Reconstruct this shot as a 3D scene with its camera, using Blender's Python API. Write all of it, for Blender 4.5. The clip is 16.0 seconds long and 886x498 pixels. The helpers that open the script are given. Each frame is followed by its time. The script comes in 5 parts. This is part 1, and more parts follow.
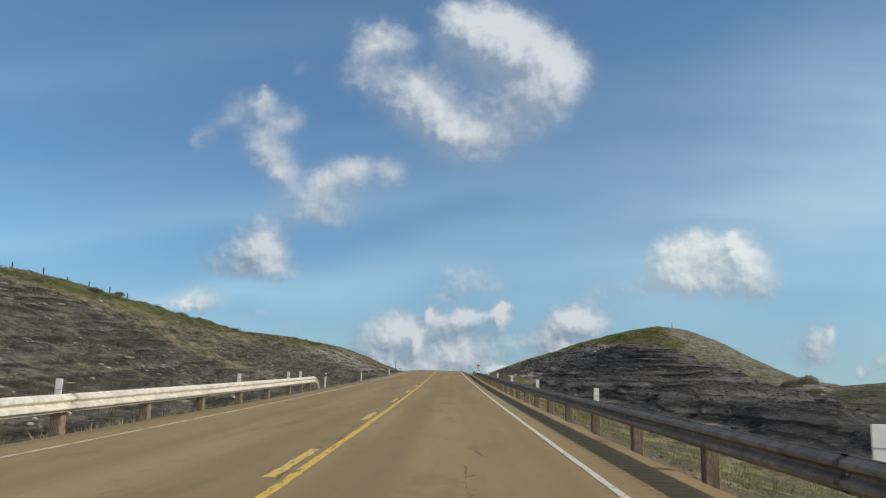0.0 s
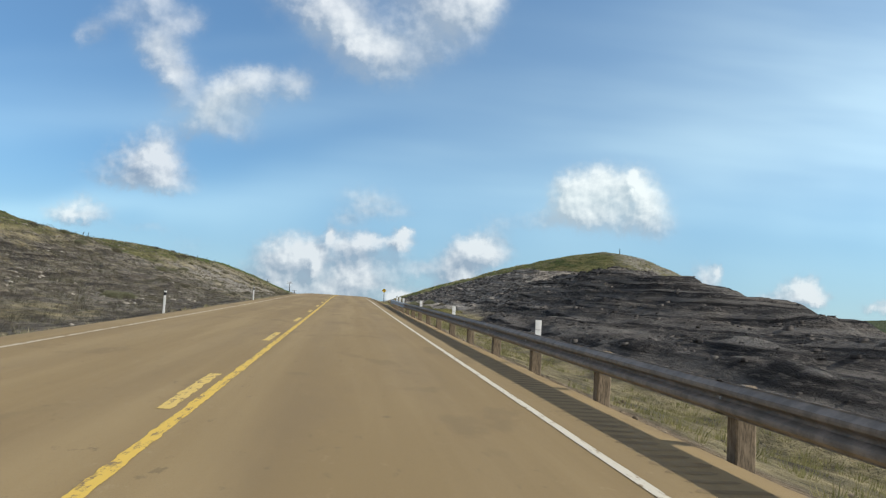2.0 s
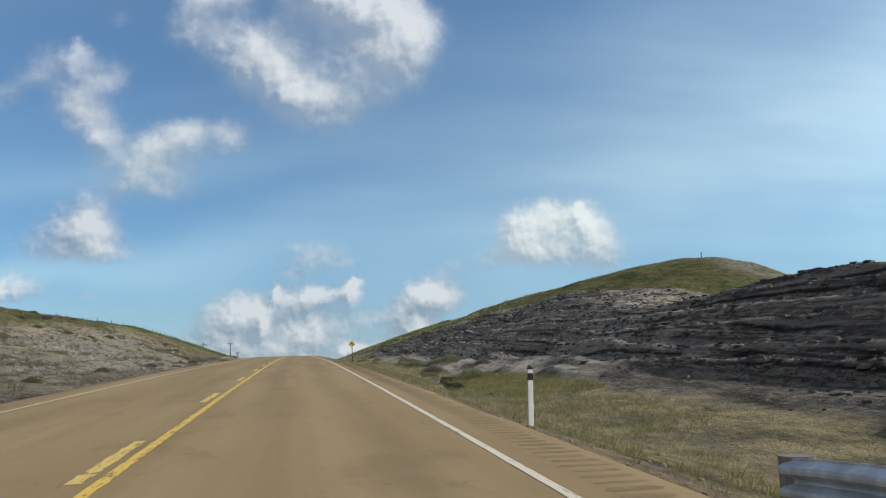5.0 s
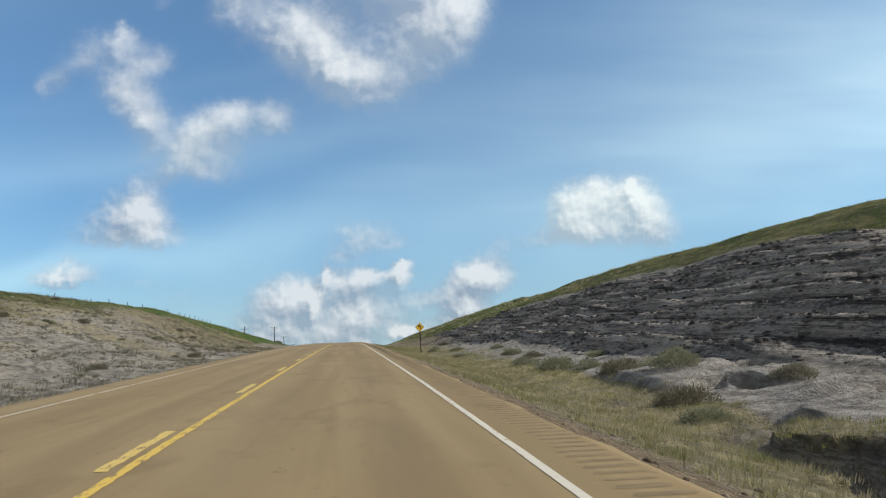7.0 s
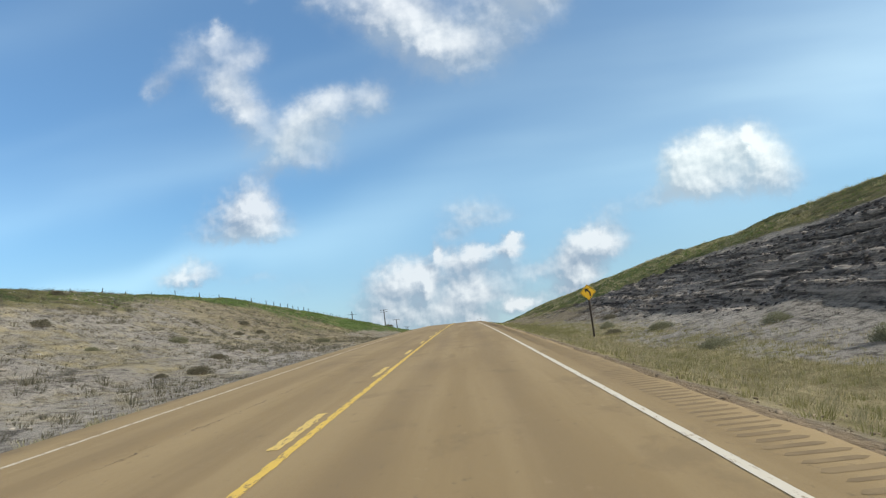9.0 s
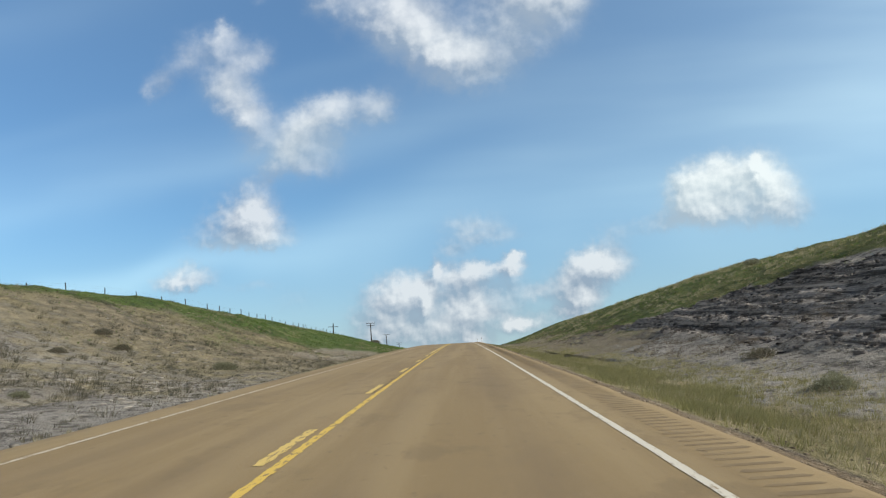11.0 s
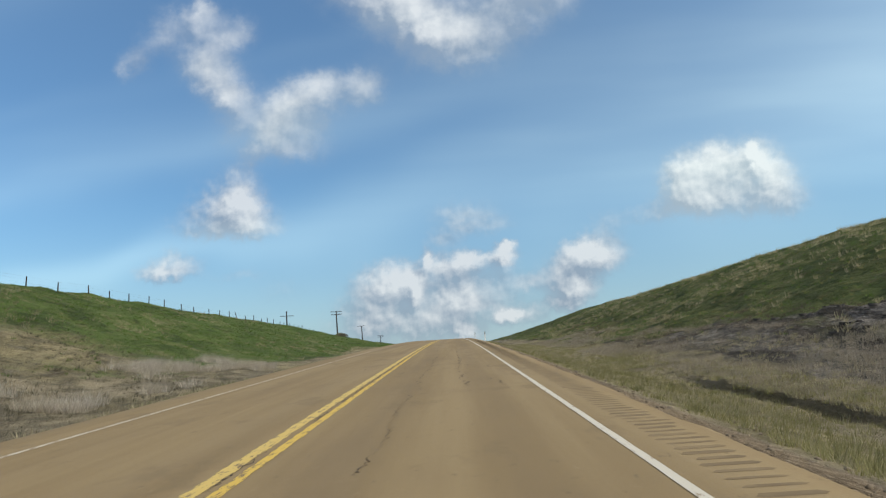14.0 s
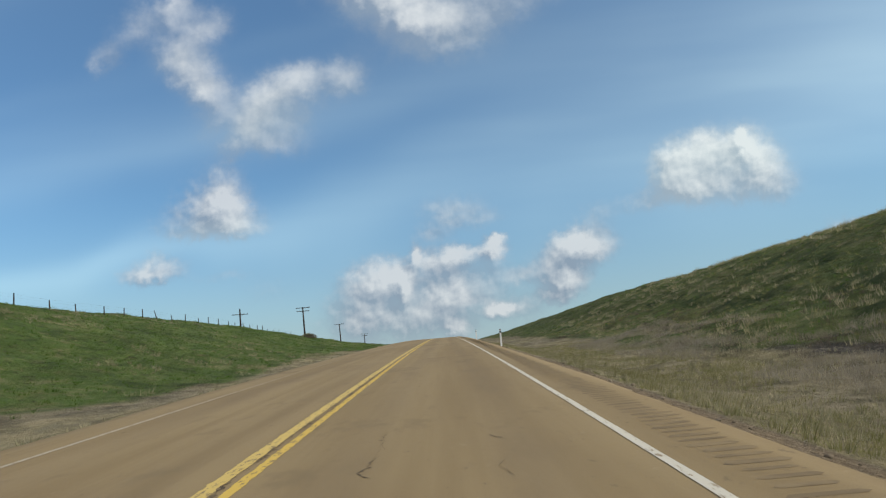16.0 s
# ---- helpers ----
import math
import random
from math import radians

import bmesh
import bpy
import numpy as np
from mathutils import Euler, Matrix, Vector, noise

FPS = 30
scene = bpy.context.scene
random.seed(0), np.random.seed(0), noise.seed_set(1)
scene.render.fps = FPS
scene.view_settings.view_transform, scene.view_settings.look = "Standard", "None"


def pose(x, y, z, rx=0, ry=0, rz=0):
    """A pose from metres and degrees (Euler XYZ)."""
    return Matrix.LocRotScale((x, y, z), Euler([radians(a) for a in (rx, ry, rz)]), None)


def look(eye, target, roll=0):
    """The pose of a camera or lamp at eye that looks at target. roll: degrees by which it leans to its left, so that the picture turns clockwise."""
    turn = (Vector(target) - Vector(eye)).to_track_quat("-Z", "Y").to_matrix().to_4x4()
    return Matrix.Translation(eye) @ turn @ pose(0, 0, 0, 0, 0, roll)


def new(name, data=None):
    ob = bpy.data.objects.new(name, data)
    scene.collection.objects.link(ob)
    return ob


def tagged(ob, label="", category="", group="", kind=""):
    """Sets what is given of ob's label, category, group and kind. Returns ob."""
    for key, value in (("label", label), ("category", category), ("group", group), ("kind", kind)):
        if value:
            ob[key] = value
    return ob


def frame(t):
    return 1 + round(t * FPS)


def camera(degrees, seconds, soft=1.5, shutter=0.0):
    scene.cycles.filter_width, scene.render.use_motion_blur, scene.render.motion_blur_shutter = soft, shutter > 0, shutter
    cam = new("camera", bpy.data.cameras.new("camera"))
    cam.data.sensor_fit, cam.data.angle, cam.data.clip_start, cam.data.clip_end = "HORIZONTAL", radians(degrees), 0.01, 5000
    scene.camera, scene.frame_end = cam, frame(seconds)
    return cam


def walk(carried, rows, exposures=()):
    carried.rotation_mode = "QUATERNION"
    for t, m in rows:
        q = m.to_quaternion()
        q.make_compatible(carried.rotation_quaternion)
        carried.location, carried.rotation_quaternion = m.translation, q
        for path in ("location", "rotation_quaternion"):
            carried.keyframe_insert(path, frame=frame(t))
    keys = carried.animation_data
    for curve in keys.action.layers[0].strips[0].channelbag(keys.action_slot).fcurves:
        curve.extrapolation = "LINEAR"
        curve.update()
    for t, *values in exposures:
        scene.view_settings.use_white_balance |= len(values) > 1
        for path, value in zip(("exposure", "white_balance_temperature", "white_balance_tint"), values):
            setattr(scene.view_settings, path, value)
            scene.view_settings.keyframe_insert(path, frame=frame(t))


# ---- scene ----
cam = camera(57.19, 16.0, soft=1.25)
PATH = [
    (0.0, pose(1.711, 0.000, 1.235, 100.483, -1.560, 0.263)),
    (0.5, pose(1.623, 10.471, 1.629, 99.829, -1.144, -5.222)),
    (1.0, pose(1.610, 20.892, 2.070, 99.417, -2.374, -8.416)),
    (1.5, pose(1.490, 31.181, 2.378, 97.605, -2.373, -8.147)),
    (2.0, pose(1.425, 41.386, 2.841, 95.610, -3.433, -6.939)),
    (2.5, pose(1.407, 51.627, 3.319, 100.243, -2.023, -8.202)),
    (2.7, pose(1.439, 55.746, 3.529, 101.303, -0.636, -8.694)),
    (3.0, pose(1.391, 61.919, 3.791, 102.604, 0.338, -9.670)),
    (3.5, pose(1.397, 72.111, 4.232, 101.896, 2.146, -9.946)),
    (4.0, pose(1.441, 82.080, 4.636, 100.669, 1.723, -10.167)),
    (6.5, pose(2.138, 131.844, 6.830, 98.031, 1.530, -8.424)),
    (7.0, pose(2.165, 141.694, 7.274, 97.730, 1.979, -6.551)),
    (7.5, pose(2.118, 151.480, 7.645, 96.970, 2.708, -4.233)),
    (8.0, pose(2.110, 161.282, 8.018, 96.191, 4.004, -1.802)),
    (8.5, pose(2.070, 171.194, 8.388, 94.097, 5.858, -0.167)),
    (9.0, pose(2.011, 181.201, 8.766, 96.512, 5.903, 1.712)),
    (11.5, pose(1.998, 231.963, 10.470, 97.889, 2.978, 1.030)),
    (12.0, pose(1.977, 242.330, 10.810, 98.247, 2.990, 0.506)),
    (12.5, pose(2.011, 252.838, 11.089, 98.325, 3.000, 0.286)),
    (13.0, pose(1.996, 263.517, 11.405, 98.074, 2.979, 0.379)),
    (13.5, pose(2.022, 274.226, 11.687, 97.570, 3.004, 0.590)),
    (14.0, pose(2.060, 284.801, 11.988, 96.995, 3.375, 0.796)),
    (14.5, pose(2.042, 295.094, 12.267, 96.511, 3.651, 0.622)),
    (15.0, pose(2.026, 305.061, 12.485, 96.539, 4.314, 0.444)),
    (15.5, pose(1.934, 314.818, 12.724, 96.668, 4.538, 0.262)),
    (16.0, pose(1.948, 324.684, 13.006, 96.660, 4.880, 0.184)),
]
# <walk>
EXPOSURES = [(0.0, -0.27), (1.3, -0.25), (1.9, 0.05), (2.2, 0.05), (2.8, -0.25), (4.0, -0.25), (6.3, -0.03), (7.0, -0.03), (7.9, -0.12), (8.1, -0.08), (8.5, 0.12), (9.2, 0.14), (11.3, 0.0), (11.6, 0.0), (12.0, -0.28), (12.5, -0.22), (13.0, -0.2), (13.5, -0.1), (14.5, -0.06), (15.0, 0.0), (15.5, -0.02), (16.0, -0.22)]
walk(cam, PATH, EXPOSURES)

# The terrain and cloud tables count in steps of S metres; site() turns places beside the lane into metres.
S, LANE, EYE = 1.33, 1.8, 1.28

# ---------------------------------------------------------------- light
SUN_DIR = Vector((1.0, -0.28, 0.64)).normalized()
sun_data = bpy.data.lights.new("sun", "SUN")
sun_data.energy, sun_data.angle, sun_data.color = 4.7, radians(0.6), (1.0, 0.95, 0.86)
sun = new("sun", sun_data)
sun.matrix_world = look((300, 0, 300), Vector((300, 0, 300)) - SUN_DIR)

world = bpy.data.worlds.new("sky")
scene.world = world
world.use_nodes = True
wn = world.node_tree.nodes
wn.clear()
sky = wn.new("ShaderNodeTexSky")
sky.sky_type, sky.sun_disc = "NISHITA", False
sky.sun_elevation = math.asin(SUN_DIR.z)
sky.sun_rotation = math.atan2(SUN_DIR.x, SUN_DIR.y)
sky.air_density, sky.dust_density, sky.ozone_density, sky.altitude = 1.0, 0.35, 2.2, 700
bg = wn.new("ShaderNodeBackground")
bg.inputs["Strength"].default_value = 0.12
wout = wn.new("ShaderNodeOutputWorld")
tint = wn.new("ShaderNodeMix")
tint.data_type, tint.blend_type = "RGBA", "MULTIPLY"
tint.inputs[0].default_value, tint.inputs[7].default_value = 1.0, (0.70, 0.945, 1.06, 1.0)
world.node_tree.links.new(sky.outputs[0], tint.inputs[6])
# broken white cloud overhead and behind the road, as in the part of the sky ahead
wl = world.node_tree.links
geo_w = wn.new("ShaderNodeTexCoord")
cov = wn.new("ShaderNodeTexNoise")
cov.inputs["Scale"].default_value, cov.inputs["Detail"].default_value = 2.2, 6.0
wl.new(geo_w.outputs["Generated"], cov.inputs["Vector"])
cov_r = wn.new("ShaderNodeMapRange")
cov_r.interpolation_type = "SMOOTHSTEP"
cov_r.inputs[1].default_value, cov_r.inputs[2].default_value = 0.40, 0.62
wl.new(cov.outputs["Fac"], cov_r.inputs[0])
sep_w = wn.new("ShaderNodeSeparateXYZ")
wl.new(geo_w.outputs["Generated"], sep_w.inputs[0])
ahead = wn.new("ShaderNodeMapRange")
ahead.inputs[1].default_value, ahead.inputs[2].default_value = 0.25, 0.70
ahead.inputs[3].default_value, ahead.inputs[4].default_value = 1.0, 0.0
wl.new(sep_w.outputs[1], ahead.inputs[0])
cover_w = wn.new("ShaderNodeMath")
cover_w.operation = "MULTIPLY"
wl.new(cov_r.outputs[0], cover_w.inputs[0]), wl.new(ahead.outputs[0], cover_w.inputs[1])
cl_mix = wn.new("ShaderNodeMix")
cl_mix.data_type = "RGBA"
cl_mix.inputs[7].default_value = (7.0, 6.9, 6.6, 1.0)
wl.new(cover_w.outputs[0], cl_mix.inputs[0]), wl.new(tint.outputs[2], cl_mix.inputs[6])
wl.new(cl_mix.outputs[2], bg.inputs[0])
world.node_tree.links.new(bg.outputs[0], wout.inputs[0])


# ---------------------------------------------------------------- node helpers
class Tree:
    """Short hand for building a node material."""

    def __init__(self, name):
        self.mat = bpy.data.materials.new(name)
        self.mat.use_nodes = True
        self.t = self.mat.node_tree
        self.t.nodes.clear()
        self.out = self.t.nodes.new("ShaderNodeOutputMaterial")

    def node(self, kind, **props):
        n = self.t.nodes.new(kind)
        for k, v in props.items():
            setattr(n, k, v)
        return n

    def link(self, a, b):
        self.t.links.new(a, b)

    def put(self, socket, v):
        if isinstance(v, bpy.types.NodeSocket):
            self.link(v, socket)
        else:
            socket.default_value = v

    def math(self, op, a, b=0.0, c=0.0, clamp=False):
        n = self.node("ShaderNodeMath", operation=op, use_clamp=clamp)
        self.put(n.inputs[0], a), self.put(n.inputs[1], b), self.put(n.inputs[2], c)
        return n.outputs[0]

    def mix(self, fac, a, b, blend="MIX"):
        n = self.node("ShaderNodeMix", data_type="RGBA", blend_type=blend)
        self.put(n.inputs[0], fac), self.put(n.inputs[6], a), self.put(n.inputs[7], b)
        return n.outputs[2]

    def pos(self):
        return self.node("ShaderNodeNewGeometry").outputs["Position"]

    def scaled(self, vec, sx, sy, sz, off=(0, 0, 0)):
        n = self.node("ShaderNodeMapping")
        self.link(vec, n.inputs[0])
        n.inputs["Scale"].default_value = (sx, sy, sz)
        n.inputs["Location"].default_value = off
        return n.outputs[0]

    def noise(self, vec, scale, detail=5.0, rough=0.55, distort=0.0):
        n = self.node("ShaderNodeTexNoise")
        self.link(vec, n.inputs["Vector"])
        n.inputs["Scale"].default_value, n.inputs["Detail"].default_value = scale, detail
        n.inputs["Roughness"].default_value, n.inputs["Distortion"].default_value = rough, distort
        return n.outputs["Fac"]

    def ramp(self, fac, lo, hi, a=0.0, b=1.0, smooth=True):
        n = self.node("ShaderNodeMapRange", interpolation_type="SMOOTHSTEP" if smooth else "LINEAR")
        self.put(n.inputs[0], fac)
        n.inputs[1].default_value, n.inputs[2].default_value = lo, hi
        n.inputs[3].default_value, n.inputs[4].default_value = a, b
        return n.outputs[0]

    def surface(self, color, rough=0.9, bump=None, dist=0.02, strength=0.6, metal=0.0, spec=0.3):
        p = self.node("ShaderNodeBsdfPrincipled")
        self.put(p.inputs["Base Color"], color), self.put(p.inputs["Roughness"], rough)
        self.put(p.inputs["Metallic"], metal), self.put(p.inputs["Specular IOR Level"], spec)
        if bump is not None:
            bn = self.node("ShaderNodeBump")
            bn.inputs["Strength"].default_value, bn.inputs["Distance"].default_value = strength, dist
            self.link(bump, bn.inputs["Height"]), self.link(bn.outputs[0], p.inputs["Normal"])
        self.link(p.outputs[0], self.out.inputs[0])
        return self.mat


def rgb(r, g, b):
    return (r, g, b, 1.0)


# ---------------------------------------------------------------- clouds, far off
def cloud_material(name, blobs, grain, opacity, veil=False, haze=0.0):
    """Cumulus on a far curtain: each blob is x, z, half width, half height, thickness."""
    m = Tree(name)
    p = m.scaled(m.pos(), 1 / S, 1 / S, 1 / S)
    sep = m.node("ShaderNodeSeparateXYZ")
    m.link(p, sep.inputs[0])

    def jitter(scale, amount, detail):
        w = m.node("ShaderNodeTexNoise")
        m.link(p, w.inputs["Vector"])
        w.inputs["Scale"].default_value, w.inputs["Detail"].default_value = scale, detail
        c = m.node("ShaderNodeSeparateColor")
        m.link(w.outputs["Color"], c.inputs[0])
        return [m.math("MULTIPLY", m.math("SUBTRACT", c.outputs[k], 0.5), amount) for k in (0, 1)]

    a, b, c3 = jitter(0.6 / grain, grain * 0.9, 2.0), jitter(2.6 / grain, grain * 0.55, 4.0), jitter(9.0 / grain, grain * 0.16, 3.0)
    X = m.math("ADD", m.math("ADD", sep.outputs[0], c3[0]), m.math("ADD", a[0], b[0]))
    Z = m.math("ADD", m.math("ADD", sep.outputs[2], c3[1]), m.math("ADD", a[1], b[1]))

    def thickness(ox, oz):
        total = None
        for x, z, w, h, k in blobs:
            dx = m.math("DIVIDE", m.math("SUBTRACT", X, x - ox), w * 1.35)
            dz = m.math("DIVIDE", m.math("SUBTRACT", Z, z - oz), h * 1.35)
            r = m.math("ADD", m.math("MULTIPLY", dx, dx), m.math("MULTIPLY", dz, dz))
            e = m.math("MULTIPLY", m.math("EXPONENT", m.math("MULTIPLY", r, -1.1)), k)
            total = e if total is None else m.math("ADD", total, e)
        return total

    body = thickness(0, 0)
    sunward = thickness(grain * 0.5, grain * 0.75)
    n = m.noise(p, 1.2 / grain, 8, 0.52)
    wisp = m.noise(m.scaled(p, 1, 1, 1.4, (37, 0, 11)), 0.55 / grain, 6, 0.6, 0.6)
    puff = m.noise(p, 1.3 / grain, 5, 0.48)
    lit = m.noise(m.scaled(p, 1, 1, 1, (grain * 0.14, 0, grain * 0.2)), 1.3 / grain, 5, 0.48)
    d = m.math("ADD", m.math("MULTIPLY", body, 1.25), m.math("MULTIPLY", m.math("SUBTRACT", n, 0.5), 1.0))
    d = m.math("ADD", d, m.math("MULTIPLY", m.math("SUBTRACT", wisp, 0.5), 0.6))
    alpha = m.math("MULTIPLY", m.ramp(d, -0.32, 1.6), m.ramp(body, 0.0, 0.5))
    alpha = m.math("MULTIPLY", alpha, opacity)
    slope = m.math("ADD", m.math("MULTIPLY", m.math("SUBTRACT", body, sunward), 0.75), m.math("MULTIPLY", m.math("SUBTRACT", puff, lit), 1.5))
    slope = m.math("ADD", slope, m.math("MULTIPLY", m.math("SUBTRACT", n, 0.52), 0.8))
    tone = m.math("ADD", m.ramp(d, 0.0, 2.2, 0.10, 0.60, smooth=False), slope, clamp=True)
    col = m.mix(tone, rgb(0.30, 0.37, 0.47), rgb(0.80, 0.83, 0.85))
    light = m.node("ShaderNodeVectorMath", operation="SCALE")
    m.link(col, light.inputs[0]), m.link(alpha, light.inputs["Scale"])
    total = light.outputs[0]

    def more(strength, colour):
        nonlocal total
        one = m.node("ShaderNodeVectorMath", operation="SCALE")
        one.inputs[0].default_value = colour
        m.put(one.inputs["Scale"], strength)
        plus = m.node("ShaderNodeVectorMath", operation="ADD")
        m.link(total, plus.inputs[0]), m.link(one.outputs[0], plus.inputs[1])
        total = plus.outputs[0]

    if veil:
        soft = jitter(0.0035, 110, 2.0)
        fibre = m.noise(m.scaled(p, 0.0016, 1, 0.011), 1.0, 3, 0.45)
        for x0, z0, rise, w0, widen, k0, k1 in VEILS:
            dx = m.math("SUBTRACT", sep.outputs[0], x0)
            mid = m.math("ADD", m.math("MULTIPLY", dx, rise), z0)
            off = m.math("SUBTRACT", m.math("ADD", sep.outputs[2], soft[1]), mid)
            half = m.math("MAXIMUM", m.math("ADD", m.math("MULTIPLY", dx, widen), w0), 18.0)
            q = m.math("DIVIDE", off, half)
            g = m.math("EXPONENT", m.math("MULTIPLY", m.math("MULTIPLY", q, q), -1.0))
            g = m.math("MULTIPLY", g, m.ramp(dx, -260, 900, k0, k1))
            more(m.math("MULTIPLY", g, m.ramp(fibre, 0.30, 0.70, 0.7, 1.2)), (0.33, 0.37, 0.27))
        more(m.ramp(sep.outputs[2], 150, 620, 0.0, 1.0), (0.040, 0.060, 0.080))
    if haze:
        h = m.math("MULTIPLY", m.ramp(sep.outputs[2], -30, 480, haze, 0.0), m.math("SUBTRACT", 1.0, alpha))
        more(h, (0.36, 0.50, 0.69))
        alpha = m.math("ADD", alpha, h)
    em = m.node("ShaderNodeEmission")
    m.link(total, em.inputs[0])
    tr = m.node("ShaderNodeBsdfTransparent")
    clear, grey = m.math("SUBTRACT", 1.0, alpha), m.node("ShaderNodeCombineColor")
    for k in range(3):
        m.link(clear, grey.inputs[k])
    m.link(grey.outputs[0], tr.inputs[0])
    add = m.node("ShaderNodeAddShader")
    m.link(tr.outputs[0], add.inputs[0]), m.link(em.outputs[0], add.inputs[1])
    m.link(add.outputs[0], m.out.inputs[0])
    return m.mat


def cloud_bank(y, half, z0, z1, material, label):
    me = bpy.data.meshes.new("backdrop_clouds")
    me.from_pydata([(-half * S, y * S, z0 * S), (half * S, y * S, z0 * S), (half * S, y * S, z1 * S), (-half * S, y * S, z1 * S)], [], [(0, 1, 2, 3)])
    me.materials.append(material)
    ob = new("backdrop_clouds", me)
    return tagged(ob, label, "clouds", kind="structure")


BIG = [(14, 592, 36, 30, 0.95), (66, 580, 37, 35, 1), (118, 547, 37, 33, 1.05), (169, 504, 33, 37, 1.1), (131, 482, 30, 25, 0.6), (47, 541, 36, 25, 0.7),
        (-127, 551, 29, 24, 0.7), (-85, 559, 24, 15, 0.5), (-144, 499, 25, 29, 0.65), (-86, 480, 36, 33, 0.75), (-46, 441, 37, 29, 0.8), (-1, 406, 37, 25, 0.75),
        (50, 404, 39, 24, 0.62), (-22, 492, 39, 37, 0.58), (87, 475, 45, 39, 0.5), (128, 432, 39, 31, 0.52), (19, 367, 57, 21, 0.36)]
CURL = [(-381, 389, 19, 17, 0.5), (-341, 420, 25, 22, 0.42), (-301, 448, 27, 19, 0.55), (-252, 419, 24, 21, 0.56), (-291, 388, 22, 29, 0.62), (-266, 343, 23, 29, 0.78),
        (-290, 470, 9, 12, 0.4), (-219, 296, 37, 30, 0.52), (-162, 336, 28, 21, 0.66), (-182, 300, 40, 27, 0.5), (-93, 335, 22, 21, 0.5), (-122, 350, 29, 19, 0.36),
        (-195, 262, 48, 16, 0.32), (-240, 507, 12, 12, 0.24)]
LEFT = [(-557, 430, 45, 41, 1.0), (-595, 418, 52, 45, 0.55), (-649, 406, 82, 41, 0.46), (-566, 494, 60, 41, 0.43), (-604, 361, 97, 21, 0.55), (-505, 382, 52, 37, 0.37),
        (-751, 274, 60, 28, 0.67), (-774, 257, 52, 15, 0.49), (-570, 237, 60, 15, 0.29), (-454, 188, 64, 30, 0.27)]
LOW = [(-149, 200, 67, 34, 0.98), (-191, 162, 71, 44, 0.67), (-212, 101, 80, 44, 0.67), (-93, 174, 18, 27, 1.04), (-61, 251, 12, 20, 1.0), (-1, 215, 52, 34, 0.95),
        (47, 235, 40, 22, 0.67), (159, 275, 20, 11, 1.2), (159, 244, 23, 18, 0.98), (107, 247, 37, 14, 0.67), (30, 140, 53, 37, 0.85), (130, 169, 53, 53, 0.55),
        (-25, 108, 89, 44, 0.61), (-99, 68, 142, 36, 0.61), (132, 89, 23, 18, 0.98), (169, 92, 18, 13, 0.85)]
MIDDLE = [(33, 51, 27, 18, 0.85), (223, 84, 37, 27, 0.61), (228, 173, 37, 22, 0.39), (53, 362, 71, 37, 0.51), (-14, 302, 44, 18, 0.37), (136, 331, 53, 18, 0.27),
        (358, 238, 40, 31, 1.0), (413, 235, 49, 36, 1.04), (318, 185, 52, 44, 0.85), (342, 148, 40, 31, 0.98), (299, 115, 36, 13, 0.55), (434, 295, 36, 36, 0.29),
        (509, 327, 76, 22, 0.27)]
RIGHT = [(674, 442, 52, 49, 0.98), (753, 466, 55, 49, 0.88), (846, 468, 52, 46, 0.9), (900, 422, 52, 49, 0.76), (643, 394, 46, 46, 0.61), (726, 373, 73, 40, 0.61),
        (832, 364, 91, 43, 0.55), (924, 361, 46, 40, 0.43), (852, 494, 12, 20, 0.85), (617, 357, 91, 21, 0.3)]
EAST = [(1086, 193, 36, 40, 0.92), (1123, 229, 12, 18, 0.73), (1046, 157, 44, 29, 0.49), (1373, 172, 44, 33, 0.98), (1428, 187, 33, 31, 1.0), (1298, 138, 44, 25, 0.73),
        (1465, 165, 33, 18, 0.73), (1207, 109, 16, 16, 0.73), (1703, 153, 58, 17, 0.79), (1633, 140, 25, 11, 0.61)]
# thin high veils: x, z, rise, half width, widening, strength at the start and further east
VEILS = [(234, 470, 0.165, 55, 0.12, 0.06, 0.50), (-54, 190, 0.16, 50, 0.13, 0.32, 0.80), (-80, 330, 0.14, 70, 0.03, 0.16, 0.24), (-442, 250, 0.15, 26, 0.02, 0.20, 0.05), (-710, 470, 0.20, 40, 0.0, 0.14, 0.0)]
cloud_bank(2400, 3600, -300, 600, cloud_material("low_cumulus", LOW + MIDDLE + RIGHT + LEFT + EAST, 52, 0.82, haze=0.54), "low banks of white and grey cumulus near the horizon")
cloud_bank(1200, 1900, -300, 1500, cloud_material("high_cumulus", BIG + CURL, 44, 0.9, veil=True), "large torn white cumulus with thin veils in a blue sky")

# ---------------------------------------------------------------- lie of the land
ROAD_Y = np.arange(-40, 801, 40.0) * S
ROAD_SLOPE = np.array([0.0272, 0.0351, 0.0431, 0.0464, 0.0371, 0.0331, 0.0281, 0.0252, 0.0176, 0.0129, 0.0094, 0.0049, 0.0005, -0.0039, -0.0083, -0.0127, -0.017, -0.0214, -0.0257, -0.03, -0.0344, -0.0387])
_fy = np.arange(-40, 801, 4.0) * S
_fs = np.interp(_fy, ROAD_Y, ROAD_SLOPE)
_fz = np.concatenate([[0], np.cumsum((_fs[1:] + _fs[:-1]) * 2 * S)])
_fz -= np.interp(0, _fy, _fz)


def road_z(y):
    """Height of the road's crown line; it runs on level beyond its ends."""
    return np.interp(y, _fy, _fz)


def smooth(a):
    a = np.clip(a, 0, 1)
    return a * a * (3 - 2 * a)


